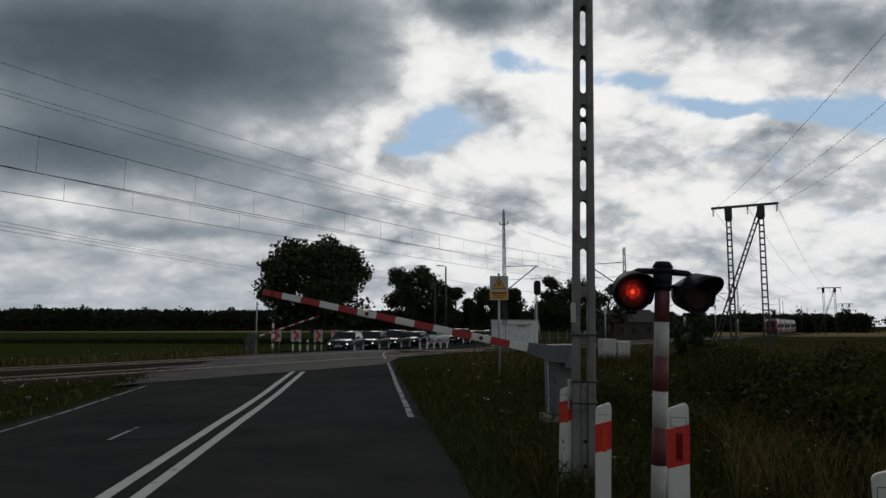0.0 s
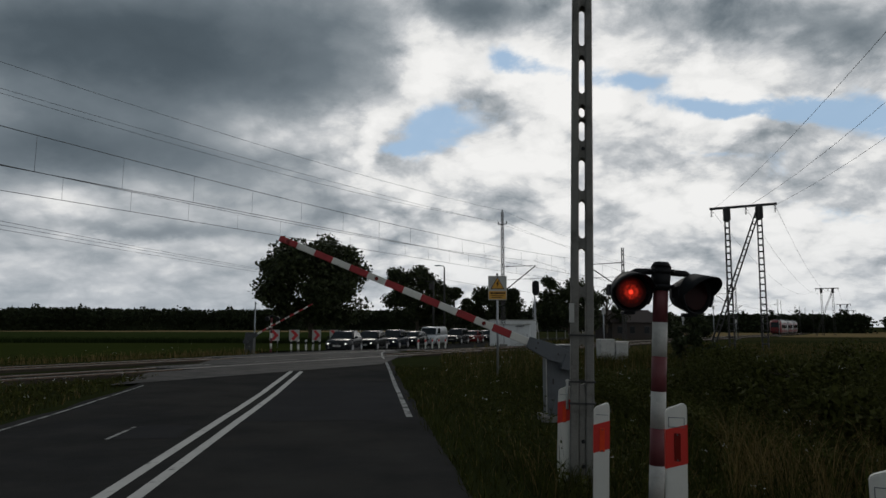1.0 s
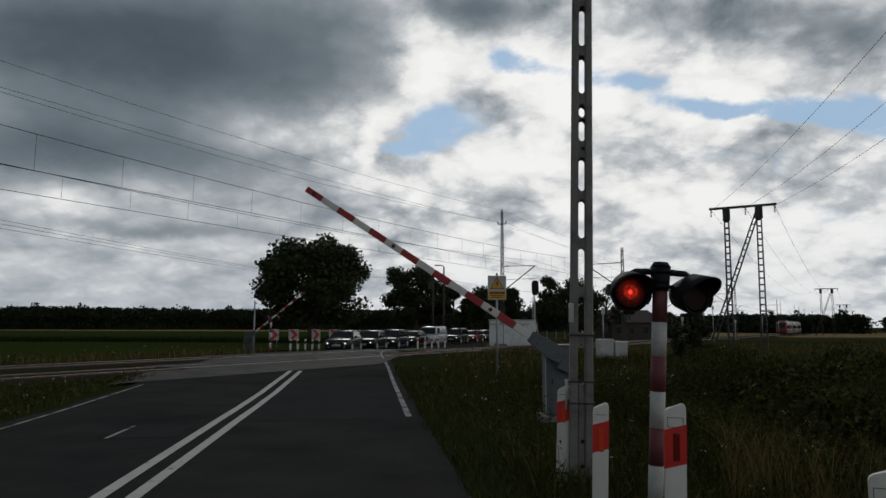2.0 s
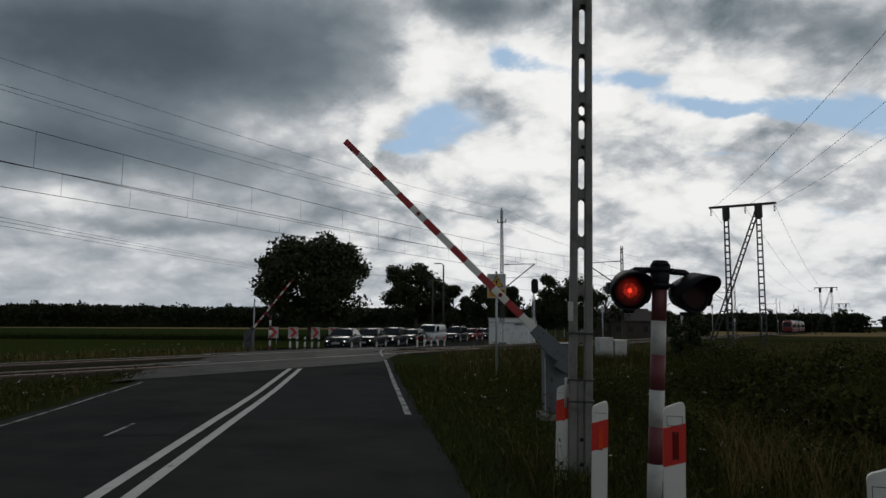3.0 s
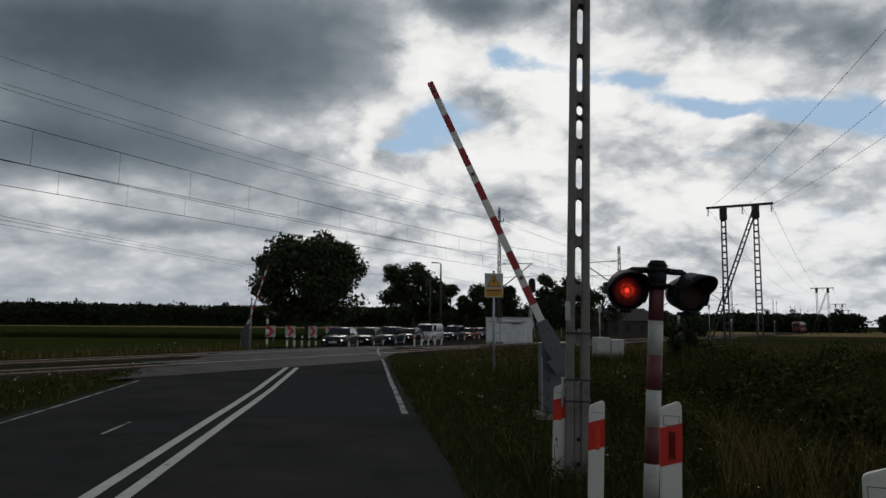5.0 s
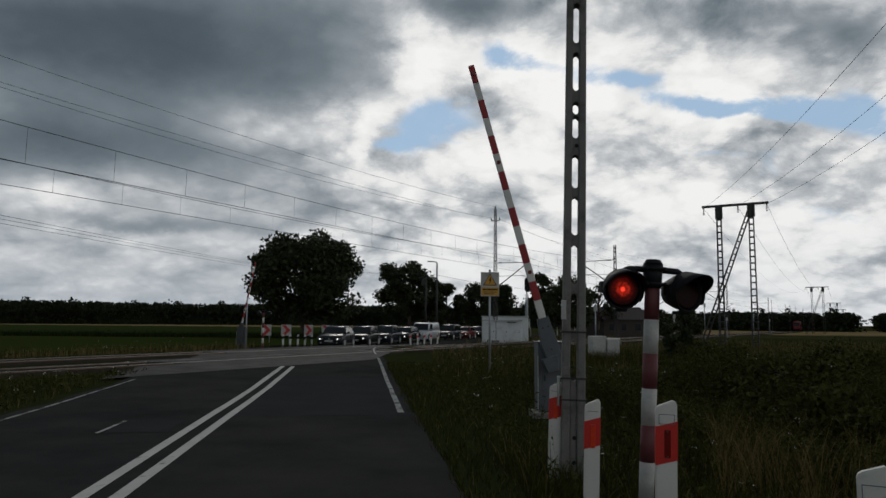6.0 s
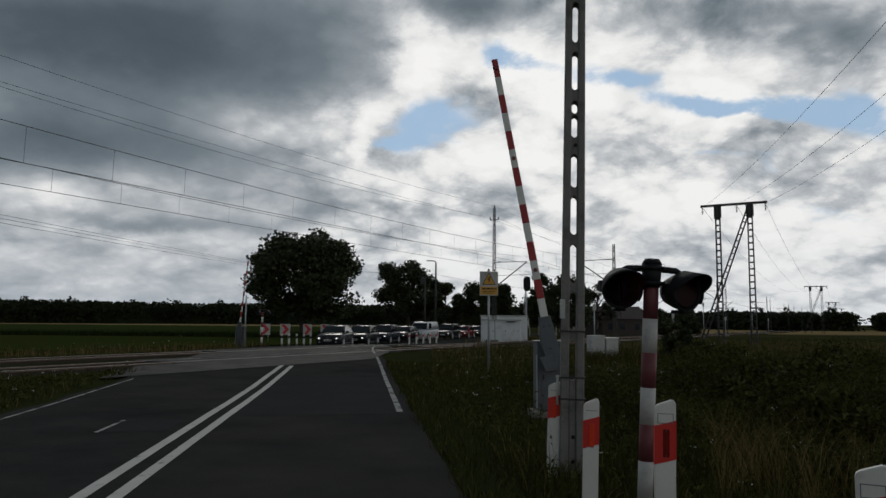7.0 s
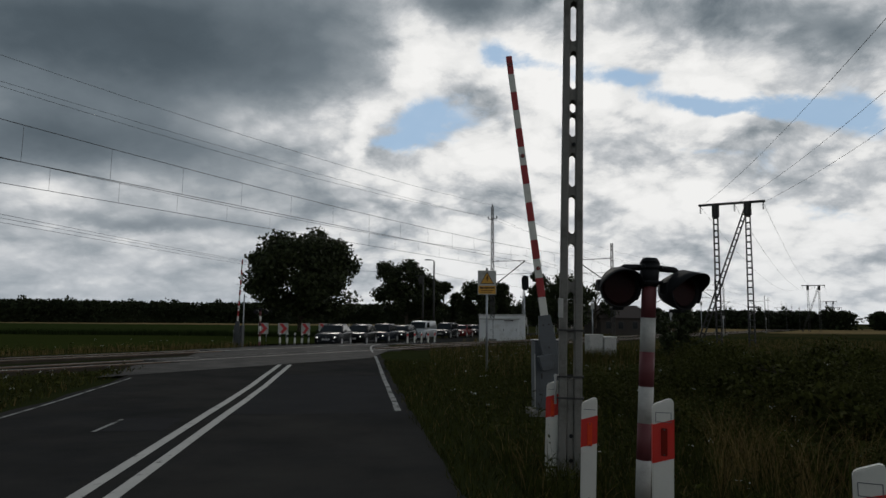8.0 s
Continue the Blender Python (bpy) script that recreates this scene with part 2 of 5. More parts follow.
def box(bm, c, s, bevel=0.0, m=None, mi=0, seg=1):
    """A box round c with sides s."""
    g = bmesh.ops.create_cube(bm, size=1.0, matrix=(m or Matrix()) @ Matrix.LocRotScale(c, None, s))
    faces = {f for v in g["verts"] for f in v.link_faces}
    for f in faces:
        f.material_index = mi
    if bevel:
        r = bmesh.ops.bevel(bm, geom=list({e for v in g["verts"] for e in v.link_edges}), offset=bevel, segments=seg, affect="EDGES", profile=0.5)
        for f in r["faces"]:
            f.material_index = mi
    return bm


def rod(bm, p, q, r0, r1=None, seg=10, mi=0, smooth=True):
    """A round bar from p to q."""
    p, q = Vector(p), Vector(q)
    d = q - p
    m = Matrix.Translation((p + q) / 2) @ d.to_track_quat("Z", "Y").to_matrix().to_4x4()
    g = bmesh.ops.create_cone(bm, cap_ends=True, segments=seg, radius1=r0, radius2=r0 if r1 is None else r1, depth=d.length, matrix=m)
    for f in {f for v in g["verts"] for f in v.link_faces}:
        f.material_index = mi
        f.smooth = smooth and len(f.verts) == 4
    return bm


def tube(bm, pts, radii, seg=6, mi=0):
    """A bent tapering bar through pts."""
    pts = [Vector(p) for p in pts]
    if not hasattr(radii, "__len__"):
        radii = [radii] * len(pts)
    rings = []
    for i, p in enumerate(pts):
        d = (pts[min(i + 1, len(pts) - 1)] - pts[max(i - 1, 0)]).normalized()
        q = d.to_track_quat("Z", "Y")
        rings.append([bm.verts.new(p + q @ Vector((math.cos(a) * radii[i], math.sin(a) * radii[i], 0))) for a in [2 * math.pi * j / seg for j in range(seg)]])
    for a, b in zip(rings, rings[1:]):
        for j in range(seg):
            f = bm.faces.new((a[j], a[(j + 1) % seg], b[(j + 1) % seg], b[j]))
            f.smooth, f.material_index = True, mi
    for r, flip in ((rings[0], True), (rings[-1], False)):
        f = bm.faces.new(r[::-1] if flip else r)
        f.material_index = mi
    return bm


def prism(bm, outline, depth, m=None, mi=0):
    """An outline in x, z, given thickness along y, centred."""
    m = m or Matrix()
    a = [bm.verts.new(m @ Vector((x, -depth / 2, z))) for x, z in outline]
    b = [bm.verts.new(m @ Vector((x, depth / 2, z))) for x, z in outline]
    n = len(outline)
    fs = [bm.faces.new(a), bm.faces.new(b[::-1])] + [bm.faces.new((a[i], b[i], b[(i + 1) % n], a[(i + 1) % n])) for i in range(n)]
    for f in fs:
        f.material_index = mi
    bmesh.ops.recalc_face_normals(bm, faces=fs)
    return bm


def sheet(bm, pts, mi=0):
    f = bm.faces.new([bm.verts.new(p) for p in pts])
    f.material_index = mi
    return f


def mesh_of(name, verts, faces, material, mats=None, smooth=False):
    """An object from numpy arrays of triangles or quads."""
    me = bpy.data.meshes.new(name)
    nv, nf, k = len(verts), len(faces), faces.shape[1]
    me.vertices.add(nv)
    me.vertices.foreach_set("co", np.asarray(verts, np.float32).ravel())
    me.loops.add(nf * k)
    me.loops.foreach_set("vertex_index", np.asarray(faces, np.int32).ravel())
    me.polygons.add(nf)
    me.polygons.foreach_set("loop_start", np.arange(0, nf * k, k, dtype=np.int32))
    if mats is not None:
        me.polygons.foreach_set("material_index", np.asarray(mats, np.int32))
    if smooth:
        me.polygons.foreach_set("use_smooth", np.ones(nf, bool))
    me.update(calc_edges=True)
    for m in (material if isinstance(material, (list, tuple)) else [material]):
        me.materials.append(m)
    return new(name, me)


def bm_new():
    return bmesh.new()


# ---- the lie of the land ----
# The railway runs from front left to far right; c is the distance of a line parallel to it, s the way along it.
TAN = 0.612
TD = Vector((TAN, 1.0, 0.0)).normalized()
TN = Vector((TD.y, -TD.x, 0.0))
C_NEAR, C_FAR = 24.5, 30.0
GAUGE = 1.435


def smooth01(a, b, x):
    t = min(1.0, max(0.0, (x - a) / (b - a)))
    return t * t * (3 - 2 * t)


def level(c):
    """Height of the low railway embankment at line c."""
    return 0.14 * smooth01(13.0, 21.0, c) * (1 - smooth01(32.5, 37.5, c))


def fall(y):
    """The land falls away very gently beyond the crossing."""
    return -0.22 * min(1.0, max(0.0, (y - 43.0) / 5.0)) - min(0.85, 0.0045 * max(0.0, y - 50.0))


def level_at(x, y):
    return level(TAN * y - x) + fall(y)


def on_line(c, s, side=0.0, z=0.0):
    p = Vector((-c, 0, 0)) + TD * s + TN * side
    p.z = z + fall(p.y)
    return p


def build_ground():
    cs = [-3000, -900, -250, -60, -10, 0, 4, 8, 10, 12, 14, 16, 18, 20, 21, 27, 32.5, 33.5, 34.5, 35.5, 36.5, 37.5, 60, 90, 200, 600, 3000]
    bm = bm_new()
    rows = []
    for c in cs:
        rows.append([bm.verts.new(on_line(c, s, 0, level(c) - 0.03)) for s in (-2500, -300, -60, 0, 30, 50.4, 56.3, 58.6, 100, 160, 220, 280.2, 500, 3500)])
    for a, b in zip(rows, rows[1:]):
        for i in range(len(a) - 1):
            bm.faces.new((a[i], b[i], b[i + 1], a[i + 1]))
    bmesh.ops.recalc_face_normals(bm, faces=bm.faces[:])
    tagged(part("ground", bm, M_GROUND, None), "dark green and straw rough grassland reaching the horizon", "ground", kind="structure")


AXIS = [(-1.24, -10), (-2.27, 0), (-3.45, 11), (-4.85, 24.5), (-6.22, 37.5), (-6.0, 42.5), (-4.2, 49.5), (-1.2, 60), (3.4, 73.5), (9.5, 92), (17, 113), (30, 143), (50, 180)]


def road_axis():
    """Points and sideways directions along the middle of the road, a metre apart."""
    pts = [Vector((x, y, 0)) for x, y in AXIS]
    out = []
    for i in range(1, len(pts) - 2):
        p0, p1, p2, p3 = pts[i - 1:i + 3]
        n = max(2, int((p2 - p1).length))
        for j in range(n):
            t = j / n
            out.append(0.5 * ((2 * p1) + (p2 - p0) * t + (2 * p0 - 5 * p1 + 4 * p2 - p3) * t * t + (3 * p1 - p0 - 3 * p2 + p3) * t ** 3))
    out = [out[0] + (out[0] - out[1]).normalized() * k for k in range(10, 0, -1)] + out
    res = []
    for i, p in enumerate(out):
        d = (out[min(i + 1, len(out) - 1)] - out[max(i - 1, 0)]).normalized()
        res.append((p, Vector((d.y, -d.x, 0))))
    return res


ROAD = road_axis()


def road_at(y):
    for (p, n), (q, m) in zip(ROAD, ROAD[1:]):
        if p.y <= y <= q.y:
            t = (y - p.y) / (q.y - p.y)
            return p.lerp(q, t), n.lerp(m, t).normalized()
    return ROAD[-1]


def ribbon(bm, left, right, y0, y1, lift, skirt=0.0, wobble=0.0, across=4):
    """A strip of road surface between two sideways offsets."""
    rows = []
    st = [(p, n) for p, n in ROAD if y0 < p.y < y1]
    st = [road_at(y0)] + st + [road_at(y1)]
    for i, (p, n) in enumerate(st):
        row = []
        for j in range(across + 1):
            off = left + (right - left) * j / across
            if wobble and j in (0, across):
                off += wobble * noise.noise((p.x * 0.9, p.y * 0.9, j * 3.0))
            q = p + n * off
            q.z = level_at(q.x, q.y) + lift
            row.append(q)
        if skirt:
            row = [row[0] - Vector((0, 0, skirt))] + row + [row[-1] - Vector((0, 0, skirt))]
        rows.append([bm.verts.new(q) for q in row])
    for a, b in zip(rows, rows[1:]):
        for i in range(len(a) - 1):
            bm.faces.new((a[i], a[i + 1], b[i + 1], b[i]))


def build_road():
    bm = bm_new()
    ribbon(bm, -3.58, 3.27, -8, 140, 0.02, 0.10, 0.16, 10)
    tagged(part("road", bm, M_ASPHALT, None), "worn dark grey asphalt country road bending past the crossing", "road", kind="structure")
    bm = bm_new()
    ribbon(bm, 0.16, 3.16, 12.1, 20.0, 0.024, 0, 0.05)
    tagged(part("road_patch", bm, M_PATCH, None), "darker asphalt repair patch on the road", "road patch", kind="structure")
    bm = bm_new()
    ribbon(bm, -1.36, -0.5, 10.4, 11.7, 0.025, 0, 0.1)
    tagged(part("road_patch", bm, M_PATCH, None), "small dark asphalt repair in the far lane", "road patch", kind="structure")
    for name, l, r, y0, y1, lab in (
        ("lane_line", -0.30, -0.16, -6, 23.3, "worn white double centre line on asphalt"),
        ("lane_line", 0.03, 0.17, -6, 23.3, "worn white double centre line on asphalt"),
        ("edge_line", 2.99, 3.10, 12.4, 28.4, "white edge line along the verge"),
        ("edge_line", -3.39, -3.33, -6, 18.3, "thin faded white edge line beside the grass"),
        ("stop_line_dash", -1.45, -1.39, 10.36, 11.6, "short faded white dash on the asphalt"),
        ("edge_line", 2.99, 3.09, 31.2, 47, "worn white edge line across the crossing"),
        ("edge_line", -3.40, -3.28, 46, 52, "white edge line beyond the crossing"),
        ("lane_line", -0.08, 0.05, 45, 62, "white centre line beyond the crossing"),
    ):
        bm = bm_new()
        ribbon(bm, l, r, y0, y1, 0.027 if y0 < 30 else 0.041, 0, 0.012, 1)
        tagged(part(name, bm, M_PAINT if name == "lane_line" else M_PAINT_WORN, None), lab, "road marking", kind="structure")


def crossing_span(c):
    """Where a line c of the railway meets the two sides of the widened crossing: s values."""
    mid = None
    for p, n in ROAD:
        if TAN * p.y - p.x >= c:
            mid = p
            break
    s = (mid - Vector((-c, 0, 0))).dot(TD)
    return s - 7.6, s + (3.9 if c < 21 else 6.2)


def build_crossing():
    bm = bm_new()
    for c0, c1 in ((19.2, C_NEAR - 1.65), (C_NEAR + 1.65, C_FAR - 1.65), (C_FAR + 1.65, 34.6)):
        a, b = crossing_span(c0), crossing_span(c1)
        n = 12
        for i in range(n):
            q = []
            for (s0, s1), c, j in ((a, c0, i), (b, c1, i), (b, c1, i + 1), (a, c0, i + 1)):
                q.append(on_line(c, s0 + (s1 - s0) * j / n, 0, level(c) + 0.032))
            sheet(bm, q)
    tagged(part("crossing_apron", bm, M_CROSSING, None), "pale worn asphalt apron between the rails of the crossing", "level crossing", kind="structure")
    # slabs between and beside the rails
    deck = thing("crossing_deck", Matrix(), "grey worn concrete crossing slabs set between the rails", "level crossing", kind="structure")
    me = {}
    for c in (C_NEAR, C_FAR):
        s0, s1 = crossing_span(c)
        k = int((s1 - s0) / 1.2)
        for i in range(k):
            for side, w in ((-1.08, 0.62), (-0.335, 0.62), (0.335, 0.62), (1.08, 0.62)):
                if w not in me:
                    bm = box(bm_new(), (0, 0, 0), (w, 1.185, 0.14), 0.012)
                    ob = part("slab", bm, M_CROSSING, deck)
                    me[w] = ob.data
                else:
                    ob = new("slab", me[w])
                    ob.parent = deck
                p = on_line(c, s0 + 1.2 * (i + 0.5), side, level(c) - 0.035 + 0.006 * noise.noise((i * 1.7, side * 5, c)))
                ob.matrix_basis = Matrix.Translation(p) @ TD.to_track_quat("Y", "Z").to_matrix().to_4x4()


def build_tracks():
    rail = [(-0.07, 0.0), (0.07, 0.0), (0.07, 0.015), (0.012, 0.035), (0.012, 0.115), (0.036, 0.125), (0.036, 0.152), (0.028, 0.158), (-0.028, 0.158), (-0.036, 0.152), (-0.036, 0.125), (-0.012, 0.115), (-0.012, 0.035), (-0.07, 0.015)]
    for c, nm in ((C_NEAR, "near"), (C_FAR, "far")):
        z = level(c)
        track = thing("railway_track", Matrix(), "rusty steel rails on concrete sleepers in stone ballast", "railway track", kind="structure")
        gap = crossing_span(c)
        for s0, s1 in ((-60, gap[0]), (gap[1], 700)):
            bm = bm_new()
            prof = [(-2.3, -0.06), (2.3, -0.06)]
            n = 60 if s0 < 0 else 120
            rows = []
            for i in range(n + 1):
                f = i / n
                s = s0 + (s1 - s0) * (f if s0 < 0 else f * f)
                rows.append([bm.verts.new(on_line(c, s, o + 0.12 * noise.noise((s, o * 4, c)), z + h + 0.015 * noise.noise((s * 3, o * 7, c)))) for o, h in prof[:1] + [(-1.6 + 0.4 * j, -0.004) for j in range(9)] + prof[1:]])
            for a, b in zip(rows, rows[1:]):
                for j in range(len(a) - 1):
                    bm.faces.new((a[j], a[j + 1], b[j + 1], b[j]))
            part("ballast", bm, M_BALLAST, track)
        for side in (-1, 1):
            bm = bm_new()
            e = [(o + side * (GAUGE / 2 + 0.036), h) for o, h in rail]
            ends = []
            for s in (-60.0, 50.4, 56.3, 58.6, 280.2, 700.0):
                ends.append([bm.verts.new(on_line(c, s, o, z - 0.115 + h)) for o, h in e])
            k = len(e)
            for a, b in zip(ends, ends[1:]):
                for j in range(k):
                    f = bm.faces.new((a[j], a[(j + 1) % k], b[(j + 1) % k], b[j]))
                    f.material_index = 1 if j in (6, 7, 8, 9) else 0
            bmesh.ops.recalc_face_normals(bm, faces=bm.faces[:])
            part("rail", bm, [M_RAIL, M_RAILTOP], track)
        first = None
        for i in range(60):
            s = gap[0] - 0.5 - 0.62 * i if i < 30 else gap[1] + 0.5 + 0.62 * (i - 30)
            if first is None:
                first = part("sleeper", box(bm_new(), (0, 0, 0), (2.5, 0.26, 0.10), 0.02), M_SLEEPER, track)
                ob = first
            else:
                ob = new("sleeper", first.data)
                ob.parent = track
            ob.matrix_basis = Matrix.Translation(on_line(c, s, 0, z - 0.052)) @ TD.to_track_quat("Y", "Z").to_matrix().to_4x4()


# ---- overhead line ----
def wire(name, pts, r, label):
    ob = part(name, tube(bm_new(), pts, r, 4), M_WIRE, None)
    return tagged(ob, label, "overhead wire")


S_NEAR, S_FAR, C_MN, C_MF = 70.3, 75.0, 21.0, 33.5


def sag_line(a, b, sag, n=16):
    return [a.lerp(b, i / n) - Vector((0, 0, sag * 4 * (i / n) * (1 - i / n))) for i in range(n + 1)]


def lattice(bm, p, q, w0, w1, steps, r, facing=Vector((1, 0, 0)), rungs=False):
    """A four-legged lattice mast from p to q."""
    p, q = Vector(p), Vector(q)
    d = (q - p).normalized()
    x = (facing - d * facing.dot(d)).normalized()
    y = d.cross(x)
    rings = []
    for i in range(steps + 1):
        t = i / steps
        w = (w0 + (w1 - w0) * t) / 2
        o = p.lerp(q, t)
        rings.append([o + x * sx * w + y * sy * w for sx, sy in ((-1, -1), (1, -1), (1, 1), (-1, 1))])
    for j in range(4):
        rod(bm, rings[0][j], rings[-1][j], r, r, 4, smooth=False)
    if rungs:
        for ring in rings[1:]:
            for j in range(4):
                rod(bm, ring[j], ring[(j + 1) % 4], r * 1.1, None, 4, smooth=False)
    else:
        for i in range(steps):
            for j in range(4):
                a, b = (j, (j + 1) % 4) if i % 2 else ((j + 1) % 4, j)
                rod(bm, rings[i][a], rings[i + 1][b], r * 0.6, None, 3, smooth=False)
    return bm


def catenary_mast(s, c, side, top, cross):
    """A lattice mast beside the track; side 1: its arm reaches to the right across the track."""
    base = on_line(c, s, 0, level(c) - 0.05)
    mast = thing("catenary_mast", Matrix.Translation(base), "slim grey lattice railway mast with a tubular cantilever arm", "railway mast", "masts along the railway")
    bm = lattice(bm_new(), (0, 0, 0), (0, 0, top), 0.30, 0.15, int(top / 0.45), 0.026, TN.copy())
    part("shaft", bm, M_STEEL, mast)
    part("footing", box(bm_new(), (0, 0, 0.06), (0.7, 0.7, 0.3), 0.03), M_POLE, mast)
    n = TN * side
    reach = 3.1
    bm = tube(bm_new(), [n * 0.1 + Vector((0, 0, 5.0)), n * (reach + 0.2) + Vector((0, 0, 7.25))], 0.05, 6)
    rod(bm, n * 0.1 + Vector((0, 0, 7.3)), n * (reach + 0.1) + Vector((0, 0, 7.25)), 0.03, None, 6)
    part("cantilever", bm, M_STEEL, mast)
    bm = rod(bm_new(), n * 0.1 + Vector((0, 0, 6.05)), n * (reach + 1.0) + Vector((0, 0, 6.1)), 0.018, None, 6)
    rod(bm, n * (reach - 0.5) + Vector((0, 0, 6.05)), n * (reach + 0.8) + Vector((0, 0, 5.75)), 0.014, None, 5)
    part("steady_arm", bm, M_STEEL, mast)
    for z, o in ((7.3, 0.4), (5.2, 0.35)):
        bm = bm_new()
        for i in range(4):
            a = n * (o + i * 0.08) + Vector((0, 0, z + (0.06 * i if z < 6 else 0)))
            rod(bm, a, a + n * 0.03, 0.07, 0.05, 8)
        part("insulator", bm, M_BLACK, mast)
    if cross:
        bm = box(bm_new(), (0, 0, top - 1.15), (0.9, 0.07, 0.07), 0.01, TN.to_track_quat("X", "Z").to_matrix().to_4x4())
        part("crossarm", bm, M_STEEL, mast)
        for o in (-0.42, 0.42, 0.0):
            p = TN * o + Vector((0, 0, top - 1.12 if o else top))
            bm = rod(bm_new(), p, p + Vector((0, 0, 0.22)), 0.035, 0.06, 8)
            part("insulator", bm, M_BLACK, mast)
    return mast


def build_overhead():
    heights = {C_NEAR: (7.72, 6.24), C_FAR: (7.78, 6.42)}
    for k in range(-1, 9):
        catenary_mast(S_NEAR + 60 * k, C_MN, -1, 8.6, False)
        catenary_mast(S_FAR + 60 * k, C_MF, 1, 12.4, True)
    for c, s_m in ((C_NEAR, S_NEAR + 2), (C_FAR, S_FAR - 2)):
        zm, zc = heights[c]
        for k in range(-1, 6):
            s0, s1 = s_m + 60 * (k - 1), s_m + 60 * k
            a, b = on_line(c, s0, 0.2, zm), on_line(c, s1, -0.2, zm)
            wire("messenger_wire", sag_line(a, b, 0.68), 0.011, "thin dark messenger wire of the railway overhead line")
            a2, b2 = on_line(c, s0, 0.15, zc), on_line(c, s1, -0.15, zc)
            wire("contact_wire", sag_line(a2, b2, 0.06, 8), 0.011, "thin dark contact wire above the rails")
            if k < 2:
                drop = thing("dropper_set", Matrix(), "thin vertical dropper wires between the overhead wires", "overhead wire")
                for i in range(1, 21):
                    t = i / 21
                    p = a.lerp(b, t) - Vector((0, 0, 0.68 * 4 * t * (1 - t)))
                    q = a2.lerp(b2, t) - Vector((0, 0, 0.06 * 4 * t * (1 - t)))
                    part("dropper", rod(bm_new(), p, q, 0.006, None, 4), M_WIRE, drop)
    for k in range(-1, 6):
        for o, z, sg in ((0.0, 12.62, 0.78), (-0.42, 11.45, 0.45), (0.42, 11.45, 1.05)):
            a = on_line(C_MF, S_FAR + 60 * (k - 1), o, z)
            b = on_line(C_MF, S_FAR + 60 * k, o, z)
            wire("feeder_wire", sag_line(a, b, sg), 0.009, "thin dark line wire strung along the mast tops")


# ---- three-wire power line on lattice portals ----
def build_power_line():
    base_p = Vector((25.0, 57.0, 0))
    for k in range(0, 6):
        p = base_p + TD * (135.0 * k)
        g = thing("power_line_portal", Matrix.Translation((p.x, p.y, level_at(p.x, p.y) - 0.05)), "dark lattice twin-leg power line portal with a crossarm", "pylon", "portals of the power line")
        h = 11.75
        for o in (-1.25, 1.25):
            bm = lattice(bm_new(), TN * o, TN * o + Vector((0, 0, h)), 0.46 if o > 0 else 0.40, 0.32, 22, 0.045, TN.copy(), True)
            part("leg", bm, M_STEEL, g)
            part("head", box(bm_new(), TN * o + Vector((0, 0, h - 0.5)), (0.5, 0.4, 1.0), 0.03, None), M_STEEL, g)
        part("strut", lattice(bm_new(), TN * 1.15 + Vector((0, 0, h - 0.4)), TN * -2.9, 0.26, 0.34, 22, 0.04, TN.copy(), True), M_STEEL, g)
        m = TN.to_track_quat("X", "Z").to_matrix().to_4x4()
        part("crossarm", box(bm_new(), (0, 0, h + 0.1), (5.2, 0.16, 0.2), 0.02, m), M_STEEL, g)
        for o in (-2.45, 0.25, 2.45):
            bm = bm_new()
            for i in range(5):
                q = TN * o + Vector((0, 0, h - 0.02 - 0.12 * i))
                rod(bm, q, q - Vector((0, 0, 0.07)), 0.035, 0.09, 8)
            part("insulator", bm, M_BLACK, g)
        for o in (-2.45, 0.25, 2.45):
            a = p + TN * o + Vector((0, 0, h - 0.05 + fall(p.y)))
            q = a + TD * 135.0 + Vector((0, 0, fall(p.y + 116.0) - fall(p.y)))
            wire("power_wire", sag_line(a, q, 3.6, 24), 0.012, "sagging power line wire between portals")
            if k == 0:
                wire("power_wire", sag_line(a - Vector((0.2164, 0.9763, -0.0333)) * 60.0, a, 1.2, 24), 0.012, "sagging power line wire between portals")


build_ground()
build_road()
build_crossing()
build_tracks()
build_overhead()
build_power_line()


